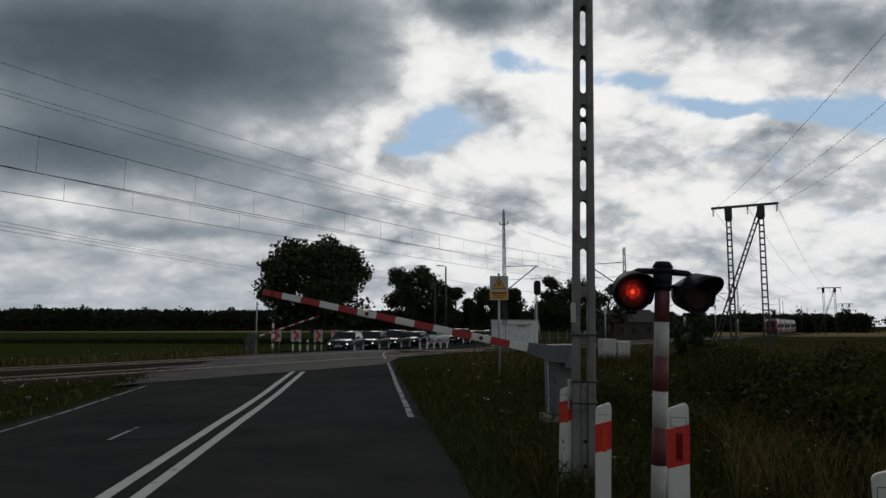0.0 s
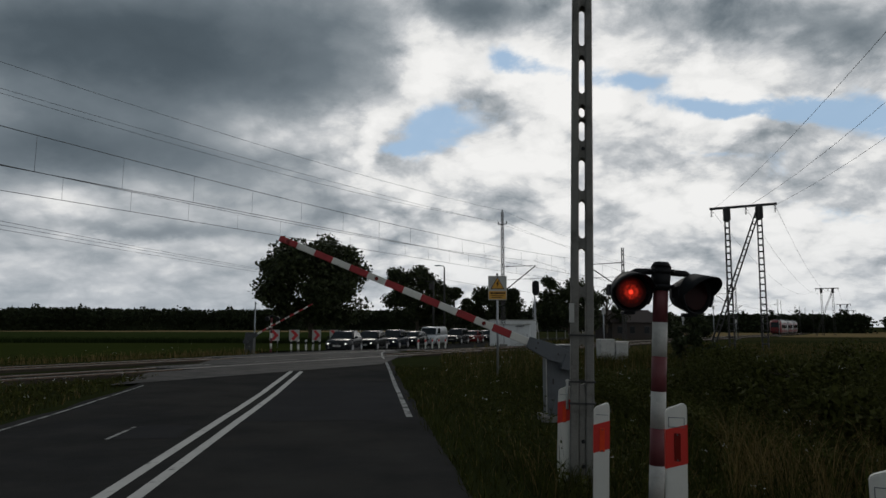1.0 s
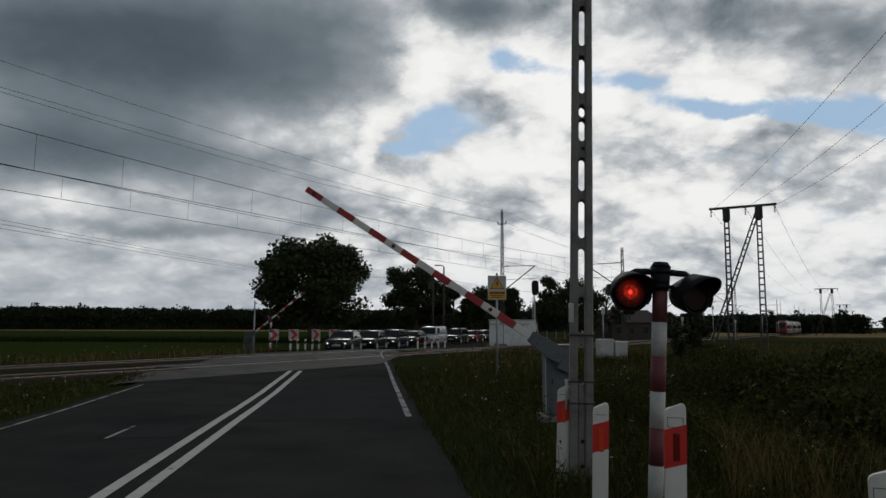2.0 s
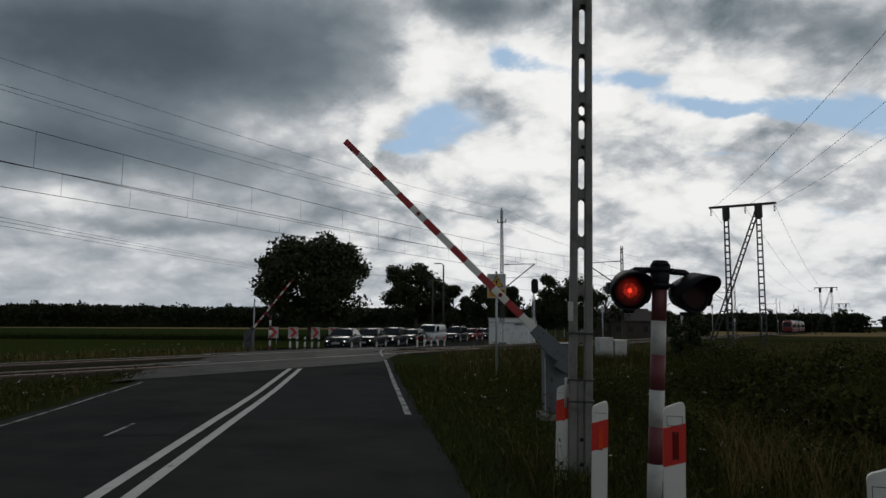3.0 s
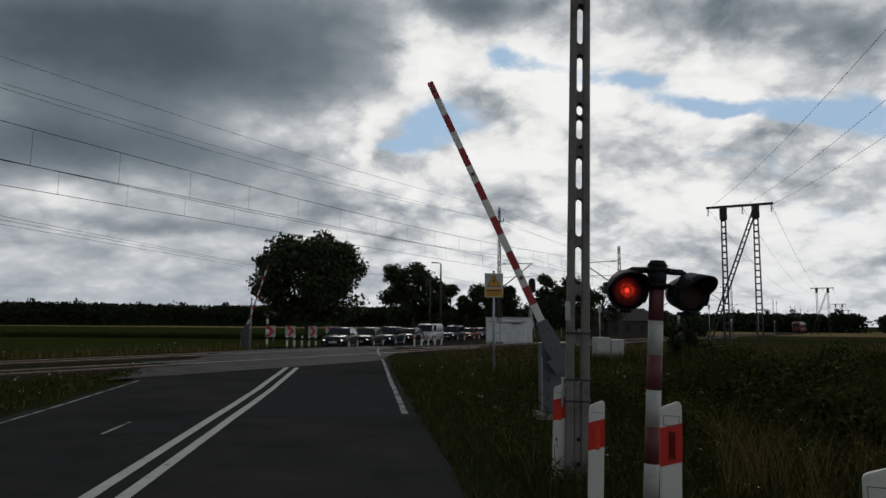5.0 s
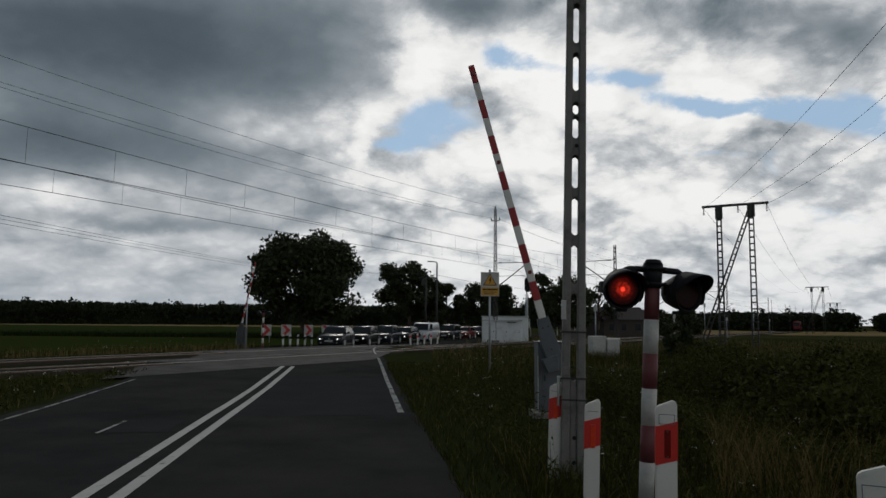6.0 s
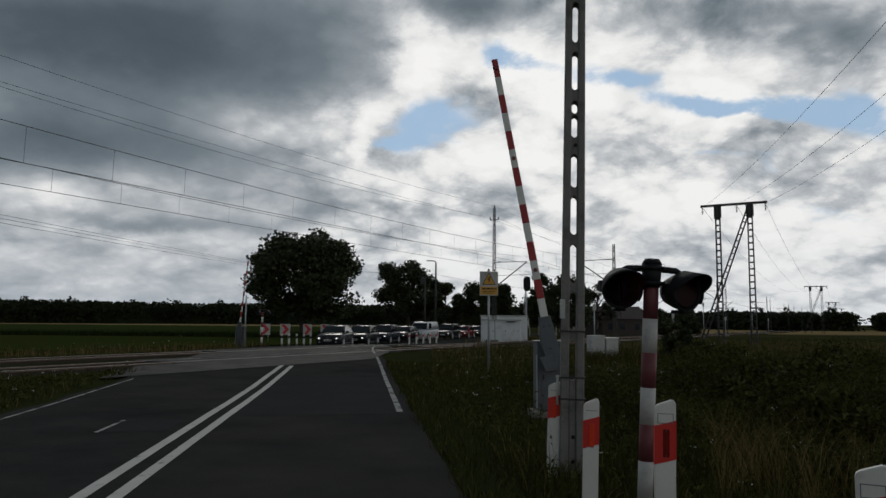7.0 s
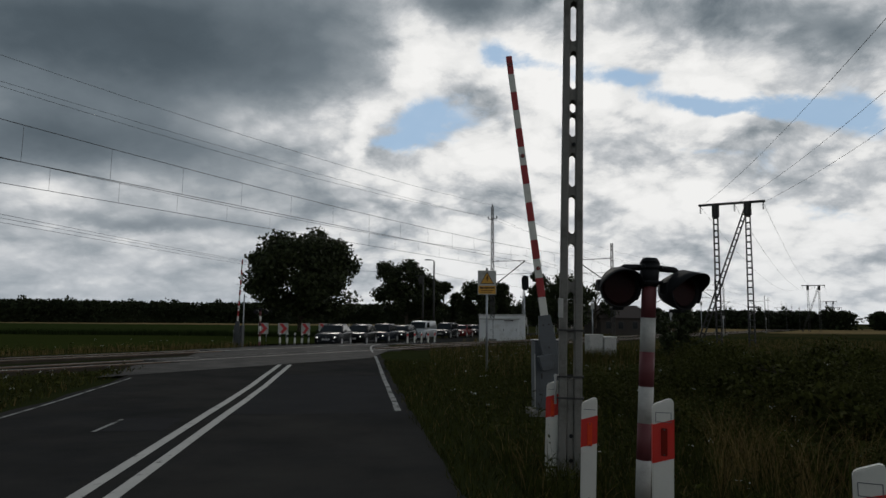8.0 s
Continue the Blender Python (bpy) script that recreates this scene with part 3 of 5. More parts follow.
# ---- roadside things ----
def concrete_pole():
    """A tapering reinforced-concrete pole, two flanges joined by webs between long slots."""
    p = thing("utility_pole", pose(1.517, 7.72, -0.05, 0, 1.1, -8), "grey weathered reinforced concrete pole with a row of slots", "utility pole")
    H = 9.5

    def half(z):
        return 0.131 - 0.0042 * z

    def web(z):
        return 0.040 - 0.001 * z

    slots = [(1.10, 1.47), (1.65, 1.99), (2.16, 2.53), (2.70, 3.07), (3.23, 3.55), (3.80, 4.00), (4.075, 4.165), (4.35, 4.74), (4.91, 5.33), (5.50, 5.90), (6.05, 6.45), (6.60, 7.0), (7.15, 7.55), (7.70, 8.1), (8.25, 8.65)]
    bm = bm_new()
    for s in (-1, 1):
        o = [(s * half(0), 0), (s * half(H), H), (s * web(H), H), (s * web(0), 0)]
        prism(bm, o, 0.20)
    edges = [0.0] + [z for ab in slots for z in ab] + [H]
    for z0, z1 in zip(edges[::2], edges[1::2]):
        r0, r1 = web(z0), web(z1)
        o = []
        if z0 > 0:
            o += [(-r0 + 2 * r0 * i / 8, z0 - r0 * math.sin(math.pi * i / 8) * 0.9 + 0) for i in range(9)]
        else:
            o += [(-r0, z0), (r0, z0)]
        if z1 < H:
            o += [(r1 - 2 * r1 * i / 8, z1 + r1 * math.sin(math.pi * i / 8) * 0.9) for i in range(9)]
        else:
            o += [(r1, z1), (-r1, z1)]
        # the web's ends are hollow: outline goes inwards
        o = [(x, min(max(z, z0 - 0.2), z1 + 0.2)) for x, z in o]
        prism(bm, [(x, 2 * z0 - z if i < (9 if z0 > 0 else 2) and z0 > 0 else (2 * z1 - z if z1 < H and i >= (9 if z0 > 0 else 2) else z)) for i, (x, z) in enumerate(o)], 0.15)
    bmesh.ops.bevel(bm, geom=[e for e in bm.edges if e.calc_length() > 1.0], offset=0.012, segments=1, affect="EDGES")
    part("shaft", bm, M_POLE, p)
    part("notice_plate", box(bm_new(), (-0.115, -0.115, 1.84), (0.055, 0.012, 0.21), 0.004), M_MASTWHITE, p, "small white enamel plate")
    for z in (1.60, 1.10, 0.87):
        bm = bm_new()
        w = half(z) + 0.012
        for y in (-0.108, 0.108):
            box(bm, (0, y, z), (2 * w, 0.008, 0.020), 0.002)
        for x in (-w, w):
            box(bm, (x, 0, z), (0.008, 0.22, 0.020), 0.002)
        part("strap", bm, M_STEEL, p, "dark steel strap")
    rod_b = rod(bm_new(), (-0.16, -0.06, 0.80), (-0.16, -0.06, 1.12), 0.014, None, 8)
    rod(rod_b, (-0.18, -0.06, 1.10), (-0.10, -0.06, 1.10), 0.012, None, 8)
    part("bracket", rod_b, M_MASTWHITE, p)
    # Black discs on the face stand in for the dark inside of small holes.
    for z in (3.675, 0.47, 0.21):
        part("hole_disc", rod(bm_new(), (0.01, -0.104, z), (0.01, -0.096, z), 0.022, None, 10), M_BLACK, p)


def guide_post(x, y, turn, top, w, dark, lean=0.0):
    """A white road-edge post with a slanted head, a slanting red band and a reflector."""
    p = thing("guide_post", pose(x, y, -0.03, 0, lean, turn), "white plastic guide post with slanted red band and " + ("dark reflector" if dark else "orange reflector"), "guide post", "guide posts on the verge")
    h = w / 2
    d = 0.055

    def outline(z0l, z0r, z1l, z1r, e=0.0):
        return [(-h - e, z0l), (h + e, z0r), (h + e, z1r), (-h - e, z1l)]

    bm = prism(bm_new(), [(-h, 0), (h, 0), (h, top - 0.02), (h - 0.02, top), (-h + 0.015, top - 0.042), (-h, top - 0.06)], d)
    bmesh.ops.bevel(bm, geom=[e for e in bm.edges], offset=0.007, segments=2, affect="EDGES")
    part("body", bm, M_WHITE, p)
    zl, zr = top - 0.215, top - 0.173
    deep = 0.235 if dark else 0.195
    b = prism(bm_new(), outline(zl - deep, zr - deep, zl + 0.03, zr + 0.03, 0.002), d + 0.004)
    part("band", b, M_RED, p, "red reflective band")
    part("reflector", box(bm_new(), (0.005, -d / 2 - 0.005, zl - 0.085), (0.042, 0.012, 0.19), 0.004), M_DARKRED if dark else M_ORANGE, p, "dark red reflector" if dark else "orange reflector")
    bm = bm_new()
    for z in ((top - 0.10, top - 0.165) if dark else (top - 0.10,)):
        box(bm, (0, -d / 2 - 0.001, z), (w * 0.72, 0.004, 0.004))
    if dark:
        for s in (-1, 1):
            box(bm, (s * w * 0.36, -d / 2 - 0.001, top - 0.1325), (0.004, 0.004, 0.069))
    part("moulded_line", bm, M_GREY, p)
    for z in (zl + 0.0, zl - 0.172):
        part("screw", rod(bm_new(), (0.005, -d / 2 - 0.014, z), (0.005, -d / 2 - 0.010, z), 0.006, None, 8), M_STEEL, p)


M_LENS_LIT = bpy.data.materials.new("lit_red_lens")
# Same lens with its glow turned down, standing in for a beam aimed away.
M_LENS_ASIDE = bpy.data.materials.new("lit_red_lens_dimmed")
M_LENS_DARK = mat("unlit_red_lens", (0.016, 0.002, 0.002), 0.35, 0, 0.3, 20.0, spec=0.08)


def lens_material(m, power):
    """Red fresnel lens: rings round a hot centre, seen only on the lit side of the insert."""
    m.use_nodes = True
    k = Nodes(m.node_tree)
    b = m.node_tree.nodes["Principled BSDF"]
    pos = k.node("ShaderNodeTexCoord").outputs["Object"]
    x, y, z = k.split(pos)
    r = k.math("SQRT", k.math("MULTIPLY_ADD", x, x, k.math("MULTIPLY", z, z)))
    rings = k.math("MULTIPLY_ADD", k.math("SINE", k.math("MULTIPLY", r, 150.0)), 0.28, 0.72)
    blot = k.mapr(k.noise(pos, 26.0, 4.0, 0.65, 0.8), 0.38, 0.62, 0.22, 1.2)
    fall = k.math("EXPONENT", k.math("MULTIPLY", k.math("MULTIPLY", r, r), -330.0))
    core = k.math("MULTIPLY", k.math("EXPONENT", k.math("MULTIPLY", k.math("MULTIPLY", r, r), -4000.0)), 1.6)
    s = k.math("ADD", k.math("MULTIPLY", k.math("MULTIPLY", rings, blot), fall), core)
    b.inputs["Base Color"].default_value = (0.03, 0.003, 0.002, 1)
    b.inputs["Roughness"].default_value = 0.35
    b.inputs["Specular IOR Level"].default_value = 0.08
    b.inputs["Emission Color"].default_value = (1.0, 0.045, 0.02, 1)
    k.put(b.inputs["Emission Strength"], k.math("MULTIPLY", s, power))


lens_material(M_LENS_LIT, 0.80)
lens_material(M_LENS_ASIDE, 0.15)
MOVERS = {}


def signal_lamp(parent, m, key):
    """A round lamp with a deep visor; an added insert turns its lit or its dark face forward."""
    R = 0.170
    bm = bm_new()
    # bowl, open to the front (-y)
    prof = [(0.05, 0.20), (0.11, 0.19), (0.145, 0.10), (R, 0.02), (R, -0.015), (R - 0.012, -0.015), (R - 0.016, 0.03), (0.10, 0.17)]
    seg = 28
    rings = []
    for r, y in prof:
        rings.append([bm.verts.new((r * math.cos(2 * math.pi * i / seg), y, r * math.sin(2 * math.pi * i / seg))) for i in range(seg)])
    for a, b in zip(rings, rings[1:]):
        for i in range(seg):
            f = bm.faces.new((a[i], b[i], b[(i + 1) % seg], a[(i + 1) % seg]))
            f.smooth = True
    bm.faces.new(rings[0])
    bm.faces.new(rings[-1][::-1])
    box(bm, (0, 0.08, -R - 0.005), (0.10, 0.10, 0.03), 0.008)
    box(bm, (-R * 0.92, 0.06, 0.02), (0.04, 0.09, 0.10), 0.008)
    box(bm, (R * 0.92, 0.06, 0.02), (0.04, 0.09, 0.10), 0.008)
    bmesh.ops.recalc_face_normals(bm, faces=bm.faces[:])
    house = part("lamp_housing", bm, M_BLACK, parent)
    house.matrix_basis = m
    # visor, longest over the top
    bm = bm_new()
    n = 30
    outer, inner = [], []
    for i in range(n + 1):
        a = radians(-38 + 256 * i / n)
        up = max(0.0, math.sin(a))
        reach = 0.04 + 0.17 * up ** 0.7
        for lst, r in ((outer, R + 0.006), (inner, R - 0.001)):
            lst.append([bm.verts.new((r * math.cos(a) * (1 + 0.0 * t), 0.0 - reach * t, r * math.sin(a) - 0.035 * t * up)) for t in (0, 0.5, 1.0)])
    for i in range(n):
        for j in range(2):
            f = bm.faces.new((outer[i][j], outer[i + 1][j], outer[i + 1][j + 1], outer[i][j + 1]))
            f.smooth = True
            f = bm.faces.new((inner[i][j], inner[i][j + 1], inner[i + 1][j + 1], inner[i + 1][j]))
            f.smooth = True
        bm.faces.new((outer[i][2], outer[i + 1][2], inner[i + 1][2], inner[i][2]))
    for i in (0, n):
        for j in range(2):
            bm.faces.new((outer[i][j], outer[i][j + 1], inner[i][j + 1], inner[i][j]))
    bmesh.ops.recalc_face_normals(bm, faces=bm.faces[:])
    part("visor", bm, M_BLACK, house)
    # Added disc, one face glowing and one dark, in place of a switched bulb.
    bm = rod(bm_new(), (0, -0.004, 0), (0, 0.004, 0), 0.132, None, 32)
    for f in bm.faces:
        f.material_index = 0 if f.calc_center_median().y < -0.002 else 1
    ins = part("flash_insert", bm, [M_LENS_LIT if key == "lamp_a" else M_LENS_ASIDE, M_LENS_DARK], house, "round red lens disc with a lit face and a dark face")
    MOVERS[key] = ins
    return house


def warning_light():
    t = thing("warning_light", pose(1.755, 5.9, -0.05, 0, 3.0, 0), "red and white banded level crossing light mast with twin visored lamps", "warning light")
    r = 0.062
    for i, (a, b, red) in enumerate([(0.0, 0.25, 1), (0.25, 0.56, 0), (0.56, 0.86, 1), (0.86, 1.16, 0), (1.16, 1.45, 1), (1.45, 1.735, 0), (1.735, 2.06, 1)]):
        part("band", rod(bm_new(), (0, 0, a), (0, 0, b), r, None, 24), M_MASTRED if red else M_MASTWHITE, t, "faded red band" if red else "dirty white band")
    bm = rod(bm_new(), (0, 0, 2.00), (0, 0, 2.20), 0.075, 0.085, 12)
    rod(bm, (0, 0, 2.20), (0, 0, 2.245), 0.088, 0.06, 12)
    rod(bm, (0, 0, 2.02), (0, 0, 2.05), 0.095, None, 12)
    rod(bm, (0, 0, 2.15), (0, 0, 2.18), 0.098, None, 12)
    for i in range(4):
        a = math.pi / 4 + i * math.pi / 2
        for zz in (2.035, 2.165):
            rod(bm, (0.09 * math.cos(a), 0.09 * math.sin(a), zz), (0.12 * math.cos(a), 0.12 * math.sin(a), zz), 0.016, None, 6)
    part("head_clamp", bm, M_BLACK, t)
    for s in (-1, 1):
        part("arm", tube(bm_new(), [(s * 0.07, 0, 2.16), (s * 0.21, 0, 2.155), (s * 0.27, 0.02, 2.12), (s * 0.29, 0.06, 2.06)], 0.027, 8), M_BLACK, t)
    signal_lamp(t, pose(-0.258, -0.02, 1.977, 0, -3.0, 4), "lamp_a")
    signal_lamp(t, pose(0.290, -0.02, 1.985, 0, -3.0, 27), "lamp_b")


def barrier(name_m, cab_label, length, group, flip, key, grey, stripes):
    """A boom barrier: a cabinet on a concrete pad, and its keyed boom."""
    b = thing("barrier_machine", name_m, cab_label, "barrier machine", group)
    bm = box(bm_new(), (0, 0, 0.70), (0.50, 0.42, 1.22), 0.015)
    part("cabinet", bm, grey, b)
    part("pad", box(bm_new(), (0, 0, 0.03), (0.72, 0.62, 0.14), 0.02), M_POLE, b)
    part("lid", box(bm_new(), (0, 0, 1.325), (0.54, 0.46, 0.035), 0.01), grey, b)
    part("door", box(bm_new(), (0.02, -0.214, 0.66), (0.40, 0.010, 0.95), 0.004), grey, b)
    part("edge_strip", box(bm_new(), (-0.255, -0.19, 0.60), (0.012, 0.05, 0.98), 0.003), M_MASTWHITE, b)
    part("door_handle", box(bm_new(), (-0.14, -0.226, 0.70), (0.03, 0.02, 0.10), 0.005), M_STEEL, b)
    part("bolt_plate", box(bm_new(), (0, -0.222, 0.30), (0.10, 0.008, 0.05), 0.003), M_STEEL, b)
    f = -1 if flip else 1
    boom = thing("barrier_boom", Matrix(), "red and white striped barrier boom rising from the machine", "barrier boom", group)
    # clamp and counterweight, behind the pivot
    bm = prism(bm_new(), [(-0.62 * f, -0.10), (-0.62 * f, 0.10), (-0.20 * f, 0.14), (0.10 * f, 0.14), (0.22 * f, 0.06), (0.22 * f, -0.10), (-0.15 * f, -0.16)], 0.10)
    bmesh.ops.bevel(bm, geom=bm.edges[:], offset=0.008, segments=1, affect="EDGES")
    part("clamp", bm, grey, boom, "grey painted boom clamp")
    bm = prism(bm_new(), [(0.08 * f, -0.22), (0.34 * f, -0.17), (0.34 * f, 0.02), (0.06 * f, 0.08)], 0.16)
    bmesh.ops.bevel(bm, geom=bm.edges[:], offset=0.01, segments=1, affect="EDGES")
    part("counterweight", bm, grey, boom)
    for x, zz in ((-0.45, 0.05), (-0.45, -0.05), (-0.05, 0.0), (0.16, -0.08)):
        part("bolt", rod(bm_new(), (x * f, -0.06, zz), (x * f, -0.045, zz), 0.018, None, 6), M_STEEL, boom)
    w = (length - 0.60) / stripes
    for i in range(stripes):
        x0 = 0.60 + w * i
        red = (stripes - 1 - i) % 2 == 0
        hgt = (0.135 - 0.028 * i / stripes) * (0.72 if flip else 1.0)
        bm = box(bm_new(), (-(x0 + w / 2) * f, 0, 0), (w, 0.05, hgt), 0.008)
        part("stripe", bm, M_BOOMRED if red else M_WHITE, boom, "red stripe" if red else "white stripe")
    for i in (stripes - 1, stripes - 6, 2):
        x = -(0.60 + w * (i + 0.5)) * f
        bm = rod(bm_new(), (x, -0.05, 0), (x, 0.05, 0), 0.036, None, 14)
        part("boom_lamp", bm, M_DARKRED, boom, "small round red boom lamp")
    MOVERS[key] = boom


NEAR_PIVOT = (2.10, 12.40, 1.135)
FAR_PIVOT = (-11.35, 41.2, 0.88)


def warning_sign():
    t = thing("warning_sign", pose(1.75, 21.8, level_at(1.75, 21.8) - 0.03, 0, 0, 2), "white board with yellow high voltage warning on a grey post", "warning sign")
    part("post", rod(bm_new(), (0, 0, 0), (0, 0, 3.28), 0.034, None, 12), M_GALV, t)
    z = 2.86
    part("board", box(bm_new(), (0, -0.05, z), (0.58, 0.02, 0.76), 0.006), M_MASTWHITE, t)
    part("cap", rod(bm_new(), (0, 0, 3.28), (0, 0, 3.32), 0.04, 0.03, 10), M_STEEL, t)
    zz = z + 0.13
    o = [(-0.22, zz - 0.17), (0.22, zz - 0.17), (0.0, zz + 0.21)]
    part("triangle_border", prism(bm_new(), o, 0.006, Matrix.Translation((0, -0.063, 0))), M_BLACK, t)
    o = [(-0.185, zz - 0.148), (0.185, zz - 0.148), (0.0, zz + 0.172)]
    part("triangle", prism(bm_new(), o, 0.006, Matrix.Translation((0, -0.067, 0))), M_YELLOW, t, "yellow triangle")
    o = [(0.02, zz + 0.10), (-0.05, zz - 0.02), (-0.005, zz - 0.01), (-0.02, zz - 0.12), (0.05, zz + 0.02), (0.005, zz + 0.01), (0.045, zz + 0.09)]
    part("flash", prism(bm_new(), o, 0.006, Matrix.Translation((0, -0.071, 0))), M_BLACK, t, "black lightning flash")
    part("text_plate", box(bm_new(), (0, -0.063, z - 0.225), (0.54, 0.006, 0.25), 0.002), M_YELLOW, t, "yellow text plate")
    bm = bm_new()
    x = -0.22
    for wd in (0.09, 0.035, 0.11, 0.05, 0.06, 0.05):
        box(bm, (x + wd / 2, -0.068, z - 0.165), (wd, 0.004, 0.05))
        x += wd + 0.012
    for k in range(2):
        box(bm, (-0.02 * k, -0.068, z - 0.245 - 0.055 * k), (0.40 - 0.08 * k, 0.004, 0.018))
    part("text_bars", bm, M_BLACK, t, "black unreadable lettering")


M_YELLOW = mat("sign_yellow", (0.62, 0.31, 0.035), 0.4, 0, 0.06, 5.0)

concrete_pole()
guide_post(1.321, 7.75, -14, 1.035, 0.134, False, 1.8)
guide_post(1.298, 5.86, -12, 1.055, 0.128, False, 1.6)
guide_post(1.617, 4.96, -10, 1.148, 0.144, True, 1.2)
guide_post(2.215, 3.56, -28, 0.985, 0.150, True, 0)
warning_light()
barrier(pose(2.12, 12.75, -0.03, 0, 0, 2), "tall grey-blue metal barrier machine on a concrete pad in the grass", 5.42, "near barrier", False, "boom_near", M_GREY, 14)
barrier(pose(-11.3, 41.5, level_at(-11.3, 41.5) - 0.12, 0, 0, -4), "small grey barrier machine beside the meadow", 4.25, "far barrier", True, "boom_far", M_GREY_DARK, 12)
warning_sign()


# ---- motion ----
def motions():
    x, y, z = NEAR_PIVOT
    walk(MOVERS["boom_near"], [(t, pose(x, y, z, 0, a, 0)) for t, a in (
        (0.0, 11.9), (0.5, 17.2), (1.0, 22.5), (1.5, 27.7), (2.25, 36.2), (3.0, 44.7), (3.5, 49.7), (4.0, 54.9), (4.5, 60.0), (5.25, 67.8), (6.0, 74.4), (6.5, 77.2), (7.0, 79.3), (7.5, 81.1), (8.0, 82.5))])
    x, y, z = FAR_PIVOT
    walk(MOVERS["boom_far"], [(t, pose(x, y, z, 0, -a, 0)) for t, a in (
        (0.0, 18.5), (0.5, 23.5), (1.0, 28.6), (1.5, 33.8), (3.0, 52.0), (4.5, 68.5), (6.0, 79.5), (7.0, 84.5), (8.0, 87.5))])
    rows = []
    for i in range(17):
        t = i * 0.5
        y = 171 + 10.5 * t + 1.10 * t * t
        q = on_line(C_NEAR, y / TD.y, 0, level(C_NEAR) + 0.04)
        rows.append((t, pose(q.x, q.y, q.z, 0, 0, -math.degrees(math.atan(TAN)))))
    walk(MOVERS["railcar"], rows)
    # the inserts turn to imitate lamps flashing in turn; both stay dark at the end
    for key, first, wide, count in (("lamp_a", 0.02, 0.240, 9), ("lamp_b", 0.50, 0.20, 8)):
        turn = 0 if key == "lamp_a" else -180
        rows = [(0.0, turn)]
        for i in range(count):
            mid = first + 0.966 * i
            on, off = mid - wide, min(mid + wide, 7.75)
            if on > 0:
                rows += [(on - 0.05, turn), (on - 0.015, turn + 75), (on + 0.015, turn + 110), (on + 0.05, turn + 180)]
                turn += 180
            rows += [(off - 0.05, turn), (off - 0.015, turn + 75), (off + 0.015, turn + 110), (off + 0.05, turn + 180)]
            turn += 180
        rows.append((8.0, turn))
        walk(MOVERS[key], [(t, pose(0, 0, 0, 0, 0, a)) for t, a in rows])


# ---- growing things ----
RNG = np.random.default_rng(7)


def leaf_quads(centres, size, rng, squash=0.6):
    """Randomly turned small leaf quads at the centres."""
    n = len(centres)
    a = rng.normal(size=(n, 3))
    a /= np.linalg.norm(a, axis=1)[:, None]
    b = np.cross(a, rng.normal(size=(n, 3)))
    b /= np.linalg.norm(b, axis=1)[:, None]
    s = size * rng.uniform(0.6, 1.3, n)[:, None]
    a, b = a * s, b * s * squash
    v = np.stack([centres - a, centres - b, centres + a, centres + b], 1).reshape(-1, 3)
    f = np.arange(4 * n).reshape(-1, 4)
    return v, f


def tree(x, y, height, width, clear, seed, leaf=0.24, clusters=70, per=240, label="", gap=0.0, mat_leaf=None, group="trees by the road"):
    rng = np.random.default_rng(seed)
    rnd = random.Random(seed)
    z0 = level_at(x, y) - 0.08
    t = thing("tree", Matrix.Translation((x, y, z0)), label, "tree", group)
    bm = bm_new()
    tops = []
    r0 = height * 0.026
    stem = [Vector((0.12 * noise.noise((seed, i * 0.6, 1)) * i, 0.12 * noise.noise((seed, i * 0.6, 9)) * i, height * 0.80 * i / 6)) for i in range(7)]
    tube(bm, stem, [r0 * (1.25 if i == 0 else 1 - 0.13 * i) for i in range(7)], 9)
    for i in range(13):
        h = clear + (height * 0.72 - clear) * (i / 12) ** 0.9
        a = i * 2.4 + rnd.uniform(-0.4, 0.4)
        rel = (h - clear) / (height - clear)
        reach = width / 2 * (0.92 - 0.45 * rel ** 1.6) * rnd.uniform(0.75, 1.0)
        base = stem[min(6, int(h / (height * 0.80) * 6))].copy()
        base.z = h * 0.86
        end = Vector((math.cos(a) * reach, math.sin(a) * reach, h + rnd.uniform(0.2, 1.4) * min(1.0, height / 10)))
        mid = base.lerp(end, 0.5) + Vector((0, 0, 0.03 * height))
        tube(bm, [base, mid, end], [r0 * 0.45, r0 * 0.28, r0 * 0.08], 6)
        for j in range(3):
            e2 = end + Vector((rnd.uniform(-1, 1), rnd.uniform(-1, 1), rnd.uniform(0, 1.2))) * (width * 0.09)
            tube(bm, [mid.lerp(end, 0.3 + 0.2 * j), e2], [r0 * 0.14, r0 * 0.05], 4)
            tops.append(e2)
        tops.append(end)
    part("trunk", bm, M_BARK, t)
    # leaf clusters over an uneven crown
    cs = [tuple(p) for p in tops]
    while len(cs) < clusters:
        u, v = rnd.uniform(-1, 1), rnd.uniform(0, 2 * math.pi)
        k = rnd.uniform(0.45, 1.0) ** 0.5
        rr = math.sqrt(max(0, 1 - u * u)) * k
        bump = 1 + 0.30 * noise.noise((math.cos(v) * 1.5 + seed, math.sin(v) * 1.5, u * 1.5))
        zc = clear + (height - clear) * (0.47 + 0.45 * u * k * (1 if u > 0 else 0.95))
        cs.append((math.cos(v) * rr * width / 2 * 0.86 * bump, math.sin(v) * rr * width / 2 * 0.86 * bump, zc))
    cs = np.array(cs[:clusters])
    if gap:
        cs = cs[rng.uniform(size=len(cs)) > gap]
    rad = (width * 0.043 + min(0.14, width * 0.014)) * rng.uniform(0.6, 1.5, len(cs))
    pts = []
    for c, r in zip(cs, rad):
        d = rng.normal(size=(per, 3))
        d *= np.minimum(1.0, 2.3 / np.linalg.norm(d, axis=1))[:, None] * r
        d[:, 2] *= 0.75
        pts.append(c + d)
